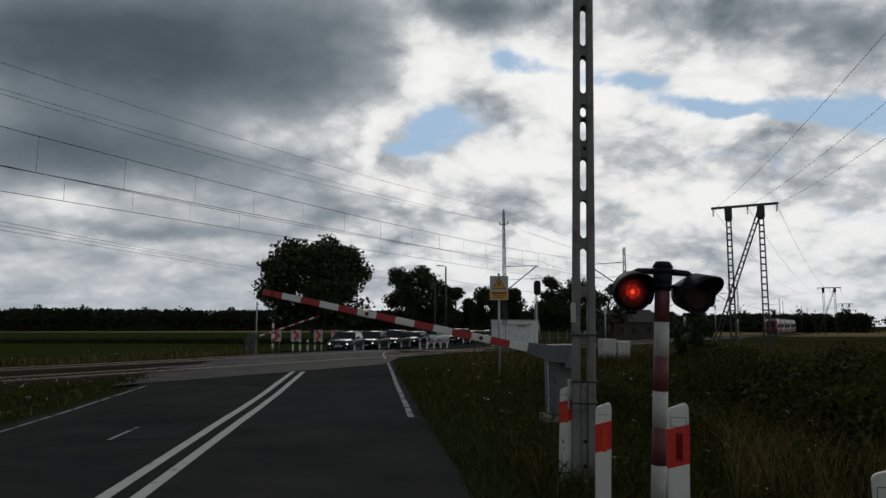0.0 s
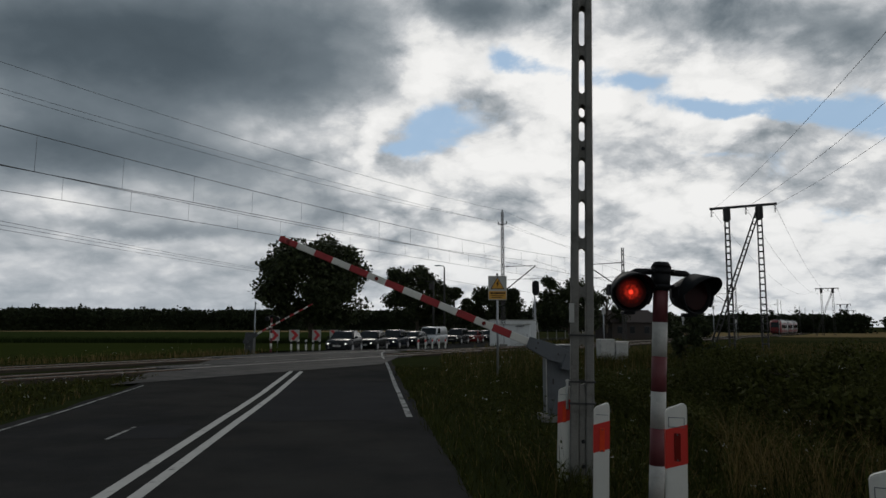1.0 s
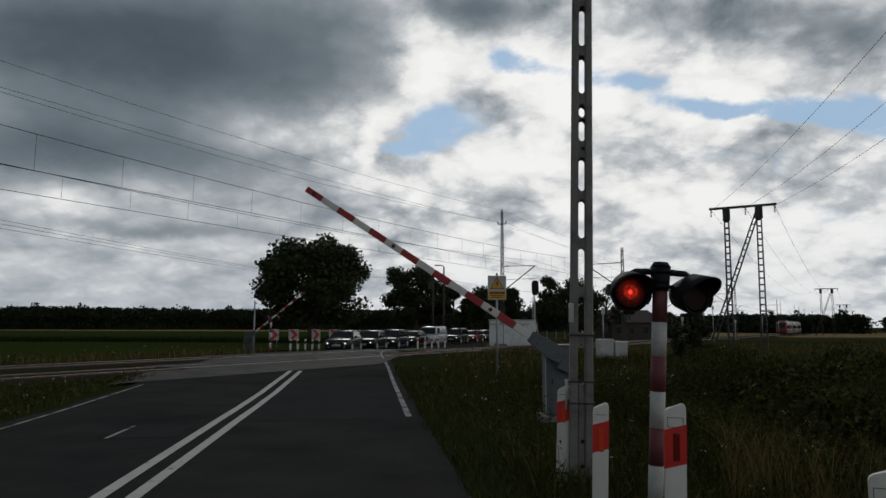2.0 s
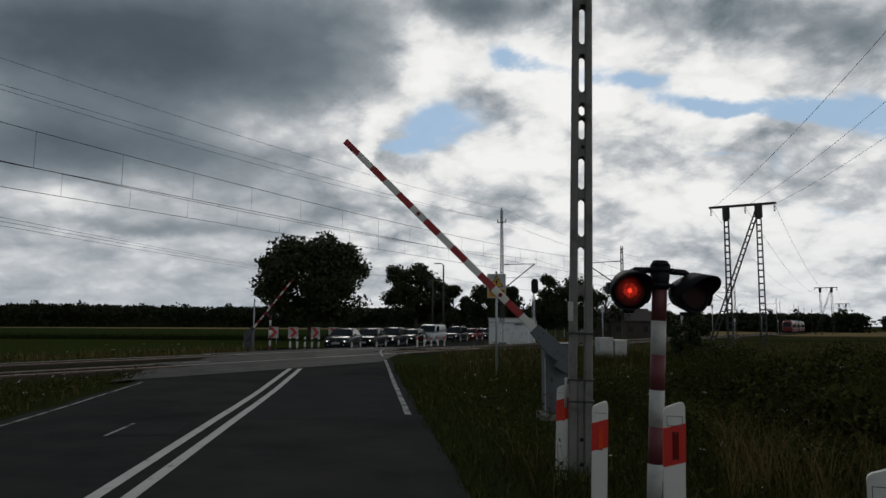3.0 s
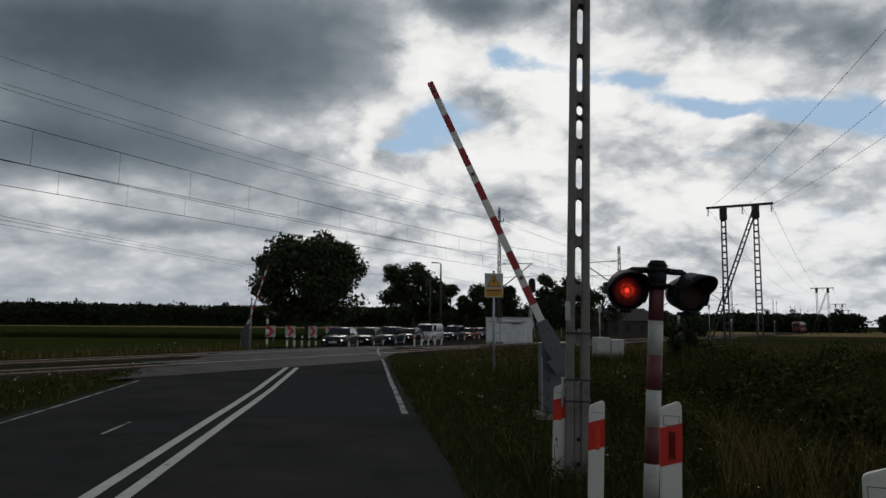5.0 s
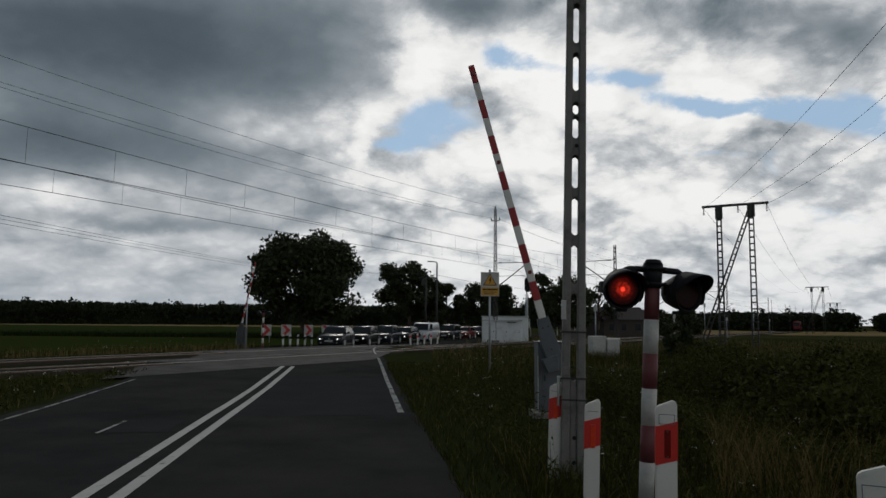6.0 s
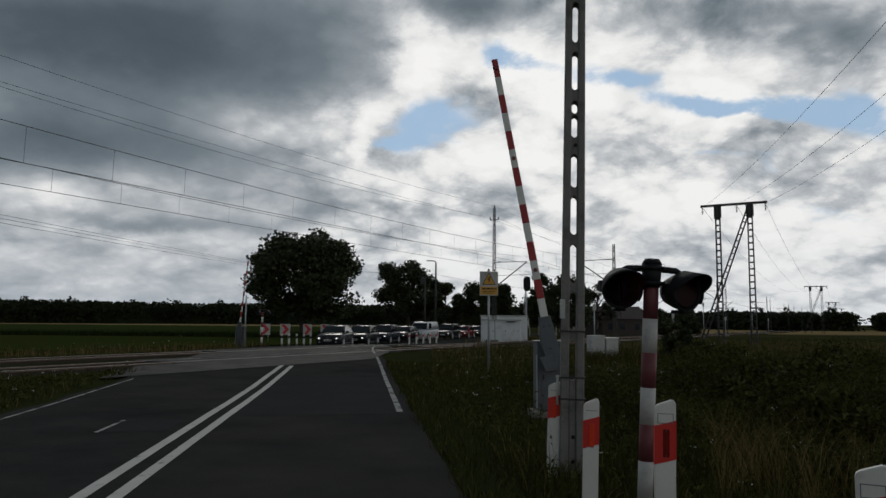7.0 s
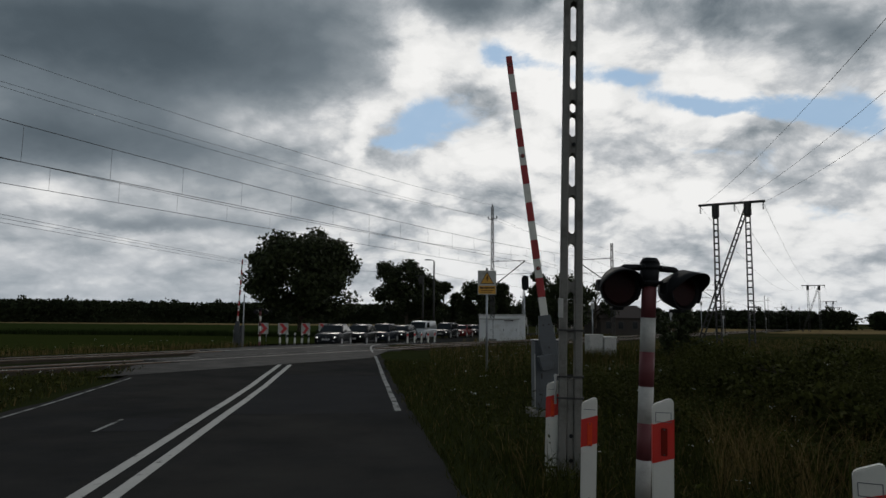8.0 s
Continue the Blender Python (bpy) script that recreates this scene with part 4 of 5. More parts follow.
    v, f = leaf_quads(np.concatenate(pts), leaf, rng)
    ob = mesh_of("crown", v, f, mat_leaf or M_LEAF)
    ob.parent = t
    return t


def build_far_woods():
    """A closed belt of forest round the fields, with a ragged top."""
    rng = np.random.default_rng(3)
    pts = []
    bm = bm_new()
    prev = None
    for i in range(-60, 61):
        az = radians(i * 0.75)
        if 42 <= i <= 43:
            prev = None
            continue
        dist = 340 + 25 * noise.noise((i * 0.17, 2, 0)) - 30 * smooth01(10, 40, i)
        h = 7.0 - 2.4 * smooth01(0.12, 0.30, az)
        a = [bm.verts.new((math.sin(az) * dd, math.cos(az) * dd, zz)) for dd, zz in ((dist + 4, -1.3), (dist + 5, h - 1), (dist + 40, h - 0.5), (dist + 41, -1.3))]
        if prev:
            for j in range(3):
                bm.faces.new((prev[j], prev[j + 1], a[j + 1], a[j]))
        prev = a
    core = part("woods_core", bm, M_FOREST, None)
    for i in range(1500):
        az = rng.uniform(-0.80, 0.80)
        k = math.degrees(az) / 0.75
        dist = 340 + 25 * noise.noise((k * 0.17, 2, 0)) - 30 * smooth01(10, 40, k) + rng.uniform(-2, 12)
        x, y = math.sin(az) * dist, math.cos(az) * dist
        h = 9.0 + 1.2 * noise.noise((az * 9, 4, 1)) + rng.uniform(-0.5, 0.4) + (2.0 if rng.uniform() > 0.99 else 0)
        if abs(az - 0.558) < 0.012:
            continue
        h -= 2.6 * smooth01(0.12, 0.30, az)
        r = rng.uniform(1.8, 3.2)
        n = 90 if az > 0.45 else 64
        d = rng.normal(size=(n, 3))
        d /= np.linalg.norm(d, axis=1)[:, None]
        d *= rng.uniform(0.5, 1.0, n)[:, None]
        zc = h - r * 1.1
        pts.append(np.array([x, y, zc]) + d * np.array([r, r, r * 1.15]))
        lo = np.stack([x + rng.normal(size=14) * 2.5, y + rng.uniform(-3, 3, 14), rng.uniform(-0.9, zc, 14)], 1)
        pts.append(lo)
    v, f = leaf_quads(np.concatenate(pts), 0.62, rng, 0.75)
    ob = mesh_of("far_woods", v, f, M_FOREST)
    core.parent = ob
    tagged(ob, "dark distant forest edge along the fields", "woods", kind="stuff")


def blades(name, xy, h0, h1, width, materials, label, seed, lean=0.35, pick=None, zfun=level_at):
    """Grass blades, three triangles each, in one object."""
    rng = np.random.default_rng(seed)
    n = len(xy)
    z = np.array([zfun(a, b) for a, b in xy]) - 0.04
    base = np.column_stack([xy, z])
    h = rng.uniform(h0, h1, n) * (0.75 + 0.5 * rng.uniform(size=n))
    az = rng.uniform(0, 2 * np.pi, n)
    side = np.column_stack([np.cos(az), np.sin(az), np.zeros(n)])
    la = rng.uniform(0, 2 * np.pi, n)
    out = np.column_stack([np.cos(la), np.sin(la), np.zeros(n)]) * (h * lean * rng.uniform(0.2, 1.2, n))[:, None]
    up = np.array([0, 0, 1.0])
    w = (width * rng.uniform(0.6, 1.4, n))[:, None]
    mid = base + up * (h * 0.6)[:, None] + out * 0.35
    tip = base + up * h[:, None] + out
    v = np.stack([base - side * w, base + side * w, mid - side * w * 0.7, mid + side * w * 0.7, tip], 1).reshape(-1, 3)
    k = np.arange(n)[:, None] * 5
    f = np.stack([k + [0, 1, 3], k + [0, 3, 2], k + [2, 3, 4]], 1).reshape(-1, 3)
    mats = None
    if isinstance(materials, list):
        mats = np.repeat((rng.uniform(size=n) < pick).astype(np.int32), 3)
    ob = mesh_of(name, v, f, materials, mats)
    return tagged(ob, label, "grass", kind="stuff")


def weeds(name, xy, h0, h1, label, seed, leaf=0.06, leaves=12, flower=0.0, mats=None, zfun=level_at):
    """Upright leafy weeds: a thin stem, leaves along it, some with a head of white flowers."""
    rng = np.random.default_rng(seed)
    n = len(xy)
    z = np.array([zfun(a, b) for a, b in xy]) - 0.04
    base = np.column_stack([xy, z])
    patch = np.array([noise.noise((a * 0.35, b * 0.35, 5)) for a, b in xy])
    h = rng.uniform(h0, h1, n) * (1 + 0.8 * patch)
    la = rng.uniform(0, 2 * np.pi, n)
    out = np.column_stack([np.cos(la), np.sin(la), np.zeros(n)]) * (h * 0.28 * rng.uniform(0, 1, n))[:, None]
    tip = base + out + np.array([0, 0, 1.0]) * h[:, None]
    az = rng.uniform(0, 2 * np.pi, n)
    side = np.column_stack([np.cos(az), np.sin(az), np.zeros(n)]) * 0.006
    vs = [np.stack([base - side, base + side, tip + side * 0.3, tip - side * 0.3], 1).reshape(-1, 3)]
    ms = [np.zeros(n, np.int32)]
    t = rng.uniform(0.15, 1.0, (n, leaves))
    c = (base[:, None] + (tip - base)[:, None] * t[:, :, None]).reshape(-1, 3)
    a = rng.normal(size=(len(c), 3))
    a[:, 2] = a[:, 2] * 0.5 + 0.25
    a /= np.linalg.norm(a, axis=1)[:, None]
    b = np.cross(a, rng.normal(size=a.shape))
    b /= np.linalg.norm(b, axis=1)[:, None]
    s = (leaf * rng.uniform(0.5, 1.4, len(c)) * (1.25 - 0.7 * t.ravel()))[:, None]
    c = c + a * s
    vs.append(np.stack([c - a * s, c - b * s * 0.35, c + a * s, c + b * s * 0.35], 1).reshape(-1, 3))
    ms.append(np.zeros(len(c), np.int32))
    if flower:
        sel = np.where(rng.uniform(size=n) < flower)[0]
        fc = np.repeat(tip[sel], 5, 0) + rng.normal(size=(5 * len(sel), 3)) * np.array([0.035, 0.035, 0.015])
        v, _ = leaf_quads(fc, 0.011, rng, 0.9)
        vs.append(v)
        ms.append(np.ones(len(fc), np.int32))
    v = np.concatenate(vs)
    ob = mesh_of(name, v, np.arange(len(v)).reshape(-1, 4), mats or [M_WEED, M_FLOWER], np.concatenate(ms))
    return tagged(ob, label, "weeds", kind="stuff")


def scatter(n, x0, x1, y0, y1, seed, keep=None, near=1.0):
    rng = np.random.default_rng(seed)
    x = rng.uniform(x0, x1, n)
    y = y0 + (y1 - y0) * rng.uniform(size=n) ** near
    p = np.column_stack([x, y])
    if keep:
        p = np.array([q for q in p if keep(*q)])
    return p


_yr = np.array([p.y for p, n in ROAD])
_xr = np.array([p.x for p, n in ROAD])


def off_road(x, y):
    """Metres sideways of the road's axis, to the right."""
    return (x - float(np.interp(y, _yr, _xr))) * 0.985


def c_of(x, y):
    return TAN * y - x


def build_verges():
    right = lambda x, y: off_road(x, y) > 3.22 + 0.22 * noise.noise((x * 1.3, y * 1.3, 0)) and c_of(x, y) < 20.5
    blades("verge_grass", scatter(52000, -3, 5.5, 3.2, 27, 11, lambda x, y: right(x, y) and off_road(x, y) < 8 and not (1.6 < x < 2.6 and 11.6 < y < 13.2), 1.35), 0.06, 0.19, 0.006, [M_GRASS, M_DRY], "short green roadside grass with dry stalks", 12, 0.8, 0.08)
    blades("verge_grass", scatter(9000, -1, 3.2, 3.0, 9, 13, lambda x, y: right(x, y) and off_road(x, y) > 3.9), 0.14, 0.34, 0.005, [M_GRASS, M_DRY], "tufts of taller grass round the posts", 14, 0.8, 0.12)
    deep = lambda x, y: off_road(x, y) > 6.7 + 0.9 * noise.noise((y * 0.25, 3, 3)) and c_of(x, y) < 19 and x < 0.9 * y + 3
    weeds("weeds", scatter(13000, 0.5, 22, 6.5, 19, 21, deep, 1.0), 0.45, 0.92, "dense dark green weeds in the roadside ditch", 22, 0.050, 26, 0.014)
    weeds("weeds", scatter(2600, 2.6, 12, 4.2, 12, 23, deep), 0.45, 0.90, "leafy nettles and weeds behind the guide posts", 24, 0.042, 24, 0.014)
    blades("tall_grass", scatter(16000, 1.6, 16, 4.2, 17, 25, lambda x, y: off_road(x, y) > 5.9 and x < 0.9 * y + 2), 0.28, 0.60, 0.005, [M_GRASS, M_DRY], "tall seeding grass among the weeds", 26, 0.7, 0.16)
    weeds("weeds", scatter(900, -1, 3.5, 5, 24, 27, lambda x, y: off_road(x, y) > 4.0 and c_of(x, y) < 20), 0.20, 0.45, "low flowering weeds on the verge", 28, 0.045, 9, 0.05)
    blades("dry_grass", scatter(22000, 8, 75, 28, 78, 29, lambda x, y: c_of(x, y) < 19 and x < 0.75 * y and c_of(x, y) > -8), 0.2, 0.5, 0.012, [M_GRASS, M_DRY], "straw-coloured grass beside the railway", 30, 0.4, 0.5)
    blades("dry_stalks", scatter(7000, 2.3, 8.5, 4.3, 10.5, 71, lambda x, y: x > 0.40 * y and x < 0.85 * y + 0.5 and noise.noise((x * 0.8, y * 0.8, 2)) > 0.05), 0.40, 0.82, 0.0035, M_DRY, "pale dry grass stalks in front of the weeds", 72, 0.8)
    hump = lambda x, y: 8 < c_of(x, y) < 20.8 and off_road(x, y) > 4
    weeds("weeds", scatter(2600, 0, 16, 21, 42, 31, hump), 0.2, 0.45, "flowering weeds beside the crossing", 32, 0.05, 11, 0.05)
    blades("dry_grass", scatter(9000, 0, 16, 20, 42, 33, hump), 0.2, 0.5, 0.008, [M_GRASS, M_DRY], "dry grass beside the crossing", 34, 0.4, 0.45)
    blades("dry_grass", scatter(2600, 5.6, 9.6, 28.2, 29.6, 35), 0.30, 0.62, 0.008, [M_GRASS, M_DRY], "rough grass growing up round the cable boxes", 36, 0.5, 0.2)
    left = lambda x, y: off_road(x, y) < -3.85 and c_of(x, y) < 21.2
    blades("verge_grass", scatter(26000, -26, -5, 6, 22, 41, left, 0.9), 0.07, 0.22, 0.009, [M_GRASS, M_DRY], "rough grass between road and railway", 42, 0.8, 0.10)
    weeds("weeds", scatter(1700, -24, -6, 8, 21, 43, lambda x, y: left(x, y) and c_of(x, y) > 13), 0.15, 0.34, "white-flowering weeds beside the track", 44, 0.06, 10, 0.2)
    blades("dry_grass", scatter(30000, -50, -6, 14, 44, 45, lambda x, y: 32.8 < c_of(x, y) < 39 and off_road(x, y) < -4.3), 0.15, 0.42, 0.012, [M_GRASS, M_DRY], "dry straw grass along the railway", 46, 0.4, 0.6)
    weeds("weeds", scatter(700, -30, -8, 20, 44, 47, lambda x, y: 32.8 < c_of(x, y) < 37 and off_road(x, y) < -4.3), 0.3, 0.6, "white-flowering weeds along the railway", 48, 0.08, 10, 0.3)
    beyond = lambda x, y: 33 < c_of(x, y) and off_road(x, y) > 4.3
    blades("dry_grass", scatter(14000, -1, 26, 46, 100, 49, beyond), 0.2, 0.5, 0.02, [M_GRASS, M_DRY], "grass between the road and the railway", 50, 0.4, 0.35)


def slab_field(name, x0, x1, y0, y1, z, material, label, nx=70, ny=10, rough=0.12):
    bm = bm_new()
    rows = []
    for j in range(ny + 1):
        y = y0 + (y1 - y0) * j / ny
        rows.append([bm.verts.new((x0 + (x1 - x0) * i / nx, y + 0.6 * noise.noise((i * 0.7, j, 3)), fall(y) + z * (1 + rough * noise.noise((i * 1.1, j * 1.3, 7))))) for i in range(nx + 1)])
    low = [bm.verts.new((v.co.x, v.co.y, fall(v.co.y) - 0.1)) for v in rows[0]]
    for a, b in zip([low] + rows, rows):
        for i in range(nx):
            bm.faces.new((a[i], a[i + 1], b[i + 1], b[i]))
    tagged(part(name, bm, material, None), label, "field", kind="stuff")


def build_fields():
    bm = bm_new()
    for i in range(20):
        x0, x1 = -150 + 7.2 * i, -150 + 7.2 * (i + 1)
        y0a, y0b = [min(49.0, max(8.0, (x + 39.5) / TAN)) for x in (x0, x1)]
        sheet(bm, [(x0, y0a, 0.03), (x1, y0b, 0.03), (x1, 50, 0.03), (x0, 50, 0.03)])
        sheet(bm, [(x0, 50, 0.03), (x1, 50, 0.03), (x1, 80, 0.03 + fall(80)), (x0, 80, 0.03 + fall(80))])
    tagged(part("meadow", bm, M_MEADOW, None), "flat green meadow beyond the railway", "field", kind="structure")
    slab_field("maize_field", -220, -2, 79, 240, 0.50, M_CROP, "dark green strip of young maize", 140, 24, 0.3)
    rng = np.random.default_rng(5)
    xy = np.column_stack([rng.uniform(-95, -3, 16000), 78.6 + 8 * rng.uniform(size=16000) ** 2])
    blades("maize_leaves", xy, 0.45, 0.75, 0.035, M_CROP, "maize leaves at the edge of the strip", 61, 0.5)
    slab_field("wheat_field", -330, -4, 250, 326, 0.40, M_WHEAT, "pale ripe wheat field before the forest", 90, 14, 0.2)
    slab_field("wheat_field", 60, 330, 150, 318, 0.10, M_WHEAT, "pale stubble field beyond the railway line", 60, 14, 0.3)


build_far_woods()
build_fields()
tree(-15.3, 82.0, 12.8, 13.2, 2.4, 4, 0.24, 150, 190, "large dark broad-leaved tree with a round uneven crown")
tree(-4.1, 118.0, 12.9, 10.6, 2.2, 8, 0.22, 90, 260, "mid-sized dark leafy roadside tree")
tree(2.1, 122.0, 9.8, 6.6, 1.6, 15, 0.22, 54, 200, "slender dark leafy tree with an open crown", 0.08)
tree(8.8, 112.0, 9.2, 9.0, 1.2, 21, 0.22, 70, 260, "bushy dark leafy tree beyond the railway")
tree(19.0, 104.0, 9.4, 9.4, 1.2, 29, 0.22, 80, 260, "dark leafy tree beside the railway")
tree(26.5, 112.0, 9.8, 6.0, 2.0, 33, 0.16, 46, 90, "thin pale tree with sparse leaves", 0.2)
tree(37.0, 118.0, 4.6, 7.0, 0.4, 37, 0.26, 40, 200, "low dark bush behind the railway")
tree(44.0, 126.0, 4.8, 9.0, 0.4, 38, 0.26, 46, 200, "low dark bush behind the railway")
tree(10.7, 30.5, 2.0, 1.2, 0.15, 41, 0.10, 46, 260, "dense dark shrub in the roadside grass", group="shrubs")
tree(11.5, 30.2, 1.2, 1.3, 0.1, 43, 0.10, 40, 220, "low dark shrub in the roadside grass", group="shrubs")
for sx, sy, sh, sw, ss in ((6.6, 13.0, 1.15, 1.9, 51), (8.9, 14.5, 1.2, 2.4, 52), (5.4, 11.6, 0.9, 1.4, 53), (10.4, 17.5, 1.25, 2.6, 54), (7.4, 18.2, 1.2, 2.0, 55), (5.6, 9.0, 0.9, 1.4, 56)):
    tree(sx, sy, sh, sw, 0.08, ss, 0.05, 46, 150, "low leafy bramble thicket among the weeds", group="shrubs", mat_leaf=M_WEED)
build_verges()


# ---- vehicles ----
def glass_mat():
    m = mat("dark_car_glass", (0.012, 0.014, 0.016), 0.06, 0, 0.05)
    return m


M_GLASS = glass_mat()
M_TYRE = mat("tyre_rubber", (0.02, 0.02, 0.02), 0.9, 0, 0.1)
M_RIM = mat("alloy_rim", (0.50, 0.50, 0.51), 0.35, 0.9, 0.1)
M_TRIM = mat("black_trim", (0.02, 0.02, 0.021), 0.6, 0, 0.1)
M_PLATE = mat("number_plate", (0.65, 0.65, 0.62), 0.5, 0, 0.05)
M_LAMP_ON = glow("lit_headlight", (1.0, 0.96, 0.88), 1.0)
M_TAIL = mat("red_lamp_glass", (0.35, 0.02, 0.02), 0.2, 0, 0.05)
M_CHROME = mat("chrome", (0.35, 0.35, 0.36), 0.25, 1.0, 0.05)


def paint(name, colour, rough=0.22, metal=0.0):
    return mat(name, colour, rough, metal, 0.06, 2.0, 200.0, spec=0.07)


PAINT_BLACK = paint("black_car_paint", (0.008, 0.0085, 0.009))
PAINT_ANTHRACITE = paint("anthracite_car_paint", (0.020, 0.021, 0.023))
PAINT_BLUE = paint("dark_blue_car_paint", (0.010, 0.014, 0.022))
PAINT_SILVER = paint("silver_van_paint", (0.46, 0.47, 0.48), 0.35, 0.4)
PAINT_RED = paint("dark_red_car_paint", (0.12, 0.015, 0.015))


def loft(bm, rings, smooth=True, mi=0):
    rs = [[bm.verts.new(p) for p in r] for r in rings]
    k = len(rs[0])
    for a, b in zip(rs, rs[1:]):
        for j in range(k):
            f = bm.faces.new((a[j], a[(j + 1) % k], b[(j + 1) % k], b[j]))
            f.smooth, f.material_index = smooth, mi
    for r in (rs[0], rs[-1][::-1]):
        f = bm.faces.new(r)
        f.material_index = mi
    bmesh.ops.recalc_face_normals(bm, faces=bm.faces[:])
    return bm


def body_ring(y, hw, zb, zs, zt):
    half = [(hw * 0.80, zb), (hw * 0.97, zb + 0.10), (hw, zb + 0.24), (hw, zs - 0.12), (hw * 0.965, zs), (hw * 0.82, zt), (hw * 0.4, zt + 0.02)]
    return [(x, y, z) for x, z in half] + [(-x, y, z) for x, z in half[::-1]]


def pane(bm, quad, inset, lift):
    """A thin pane set on a quad, a little inside its edges."""
    q = [Vector(p) for p in quad]
    c = sum(q, Vector()) / 4
    n = (q[1] - q[0]).cross(q[3] - q[0]).normalized()
    a = [p + (c - p).normalized() * min(inset, (c - p).length * 0.6) for p in q]
    lo = [bm.verts.new(p - n * 0.004) for p in a]
    hi = [bm.verts.new(p + n * lift) for p in a]
    bm.faces.new(hi)
    bm.faces.new(lo[::-1])
    for i in range(4):
        bm.faces.new((lo[i], lo[(i + 1) % 4], hi[(i + 1) % 4], hi[i]))
    return bm


def car(m, paint_m, label, L=4.25, W=1.76, H=1.50, van=False, suv=False, lit=True, group="queue of waiting vehicles"):
    """A car facing -y: lofted body and cabin, panes, wheels, lamps, grille, plate, mirrors."""
    t = thing("van" if van else "car", m, label, "van" if van else "car", group)
    w, e = W / 2, L / 2
    lift = 0.06 if suv else 0.0
    belt = (1.05 if van else 0.93) + lift
    zb = 0.20 + lift
    nose = 0.62 + lift + (0.10 if van else 0)
    st = [(-e, 0.80 * w, zb + 0.10, nose - 0.06, nose - 0.02), (-e + 0.10, 0.92 * w, zb + 0.02, nose + 0.04, nose + 0.10), (-e + 0.40, 0.985 * w, zb, nose + 0.14, nose + 0.22),
          (-e + (0.75 if van else 1.0), w, zb, belt - 0.05, belt + 0.01), (0.0, w, zb, belt, belt + 0.02), (e - 0.5, w, zb, belt + 0.02, belt + 0.04), (e - 0.12, 0.95 * w, zb + 0.03, belt, belt + 0.02), (e, 0.86 * w, zb + 0.12, belt - 0.12, belt - 0.06)]
    body = part("body", loft(bm_new(), [body_ring(*s) for s in st]), paint_m, t)
    # cabin
    y0, y1 = (-e + 0.70, -e + 1.35) if van else (-e + 1.0, -e + 1.78)
    y2, y3 = (e - 0.12, e - 0.04) if (van or suv) else (e - 0.85, e - 0.22)
    wb, wt = w * 0.95, w * (0.82 if van else 0.74)
    zb2, zt = belt - 0.02, H

    bm = bm_new()
    rings = []
    for f in (0.0, 0.55, 0.88, 1.0):
        z = zb2 + (zt - zb2) * f
        hw = wb + (wt - wb) * f - (0.06 if f == 1.0 else 0)
        ya = y0 + (y1 - y0) * f + (0.12 if f == 1.0 else 0)
        yb = y3 + (y2 - y3) * f - (0.10 if f == 1.0 else 0)
        rings.append([(hw * 0.93, ya, z), (hw, ya + 0.14, z), (hw, yb - 0.10, z), (hw * 0.92, yb, z), (-hw * 0.92, yb, z), (-hw, yb - 0.10, z), (-hw, ya + 0.14, z), (-hw * 0.93, ya, z)])
    loft(bm, rings)
    part("cabin", bm, paint_m, t)

    def edge(f):
        z = zb2 + (zt - zb2) * f
        return wb + (wt - wb) * f, y0 + (y1 - y0) * f, y3 + (y2 - y3) * f, z

    ha, ya, ra, za = edge(0.10)
    hb, yb, rb, zb3 = edge(0.84)
    part("windscreen", pane(bm_new(), [(-ha * 0.93, ya, za), (ha * 0.93, ya, za), (hb * 0.93, yb, zb3), (-hb * 0.93, yb, zb3)], 0.03, 0.012), M_GLASS, t, "dark glossy windscreen")
    part("rear_window", pane(bm_new(), [(ha * 0.9, ra, za + 0.1), (-ha * 0.9, ra, za + 0.1), (-hb * 0.9, rb, zb3), (hb * 0.9, rb, zb3)], 0.05, 0.012), M_GLASS, t)
    cuts = [0.03, 0.42, 0.74, 0.97] if not van else [0.03, 0.30]
    for s in (-1, 1):
        for a, b in zip(cuts, cuts[1:]):
            q = []
            for f, hh, ff, rr, zz in ((a, ha, ya, ra, za), (b, ha, ya, ra, za), (b, hb, yb, rb, zb3), (a, hb, yb, rb, zb3)):
                q.append((s * hh, ff + 0.16 + (rr - ff - 0.28) * f, zz))
            part("side_window", pane(bm_new(), q if s > 0 else q[::-1], 0.03, 0.010), M_GLASS, t)
        part("mirror", box(bm_new(), (s * (w + 0.10), y0 + 0.38, belt + 0.08), (0.20, 0.09, 0.14), 0.03), paint_m, t)
        bm = box(bm_new(), (s * w * 0.66, -e + 0.10, nose - 0.01), (w * 0.40, 0.20, 0.13), 0.03, Matrix())
        hl = part("headlight", bm, M_CHROME, t)
        if lit:
            part("headlight_bulb", rod(bm_new(), (s * w * 0.68, -e + 0.01, nose - 0.01), (s * w * 0.68, -e - 0.012, nose - 0.01), 0.055, 0.045, 12), M_LAMP_ON, hl, "lit headlight")
        part("tail_light", box(bm_new(), (s * w * 0.82, e - 0.05, belt - 0.12), (0.14, 0.10, 0.24), 0.02), M_TAIL, t)
        part("fog_lamp", rod(bm_new(), (s * w * 0.62, -e + 0.03, zb + 0.17), (s * w * 0.62, -e - 0.005, zb + 0.17), 0.05, None, 10), M_CHROME, t)
        for yy in (-e + 0.82, e - 0.82):
            r = 0.325 + 0.03 * (van or suv)
            part("wheel_arch", rod(bm_new(), (s * (w - 0.10), yy, r), (s * (w + 0.004), yy, r), r + 0.055, None, 20), M_TRIM, t)
            wh = part("wheel", rod(bm_new(), (s * (w - 0.20), yy, r), (s * (w + 0.012), yy, r), r, None, 22), M_TYRE, t)
            bm = rod(bm_new(), (s * (w + 0.01), yy, r), (s * (w + 0.018), yy, r), r * 0.66, None, 18)
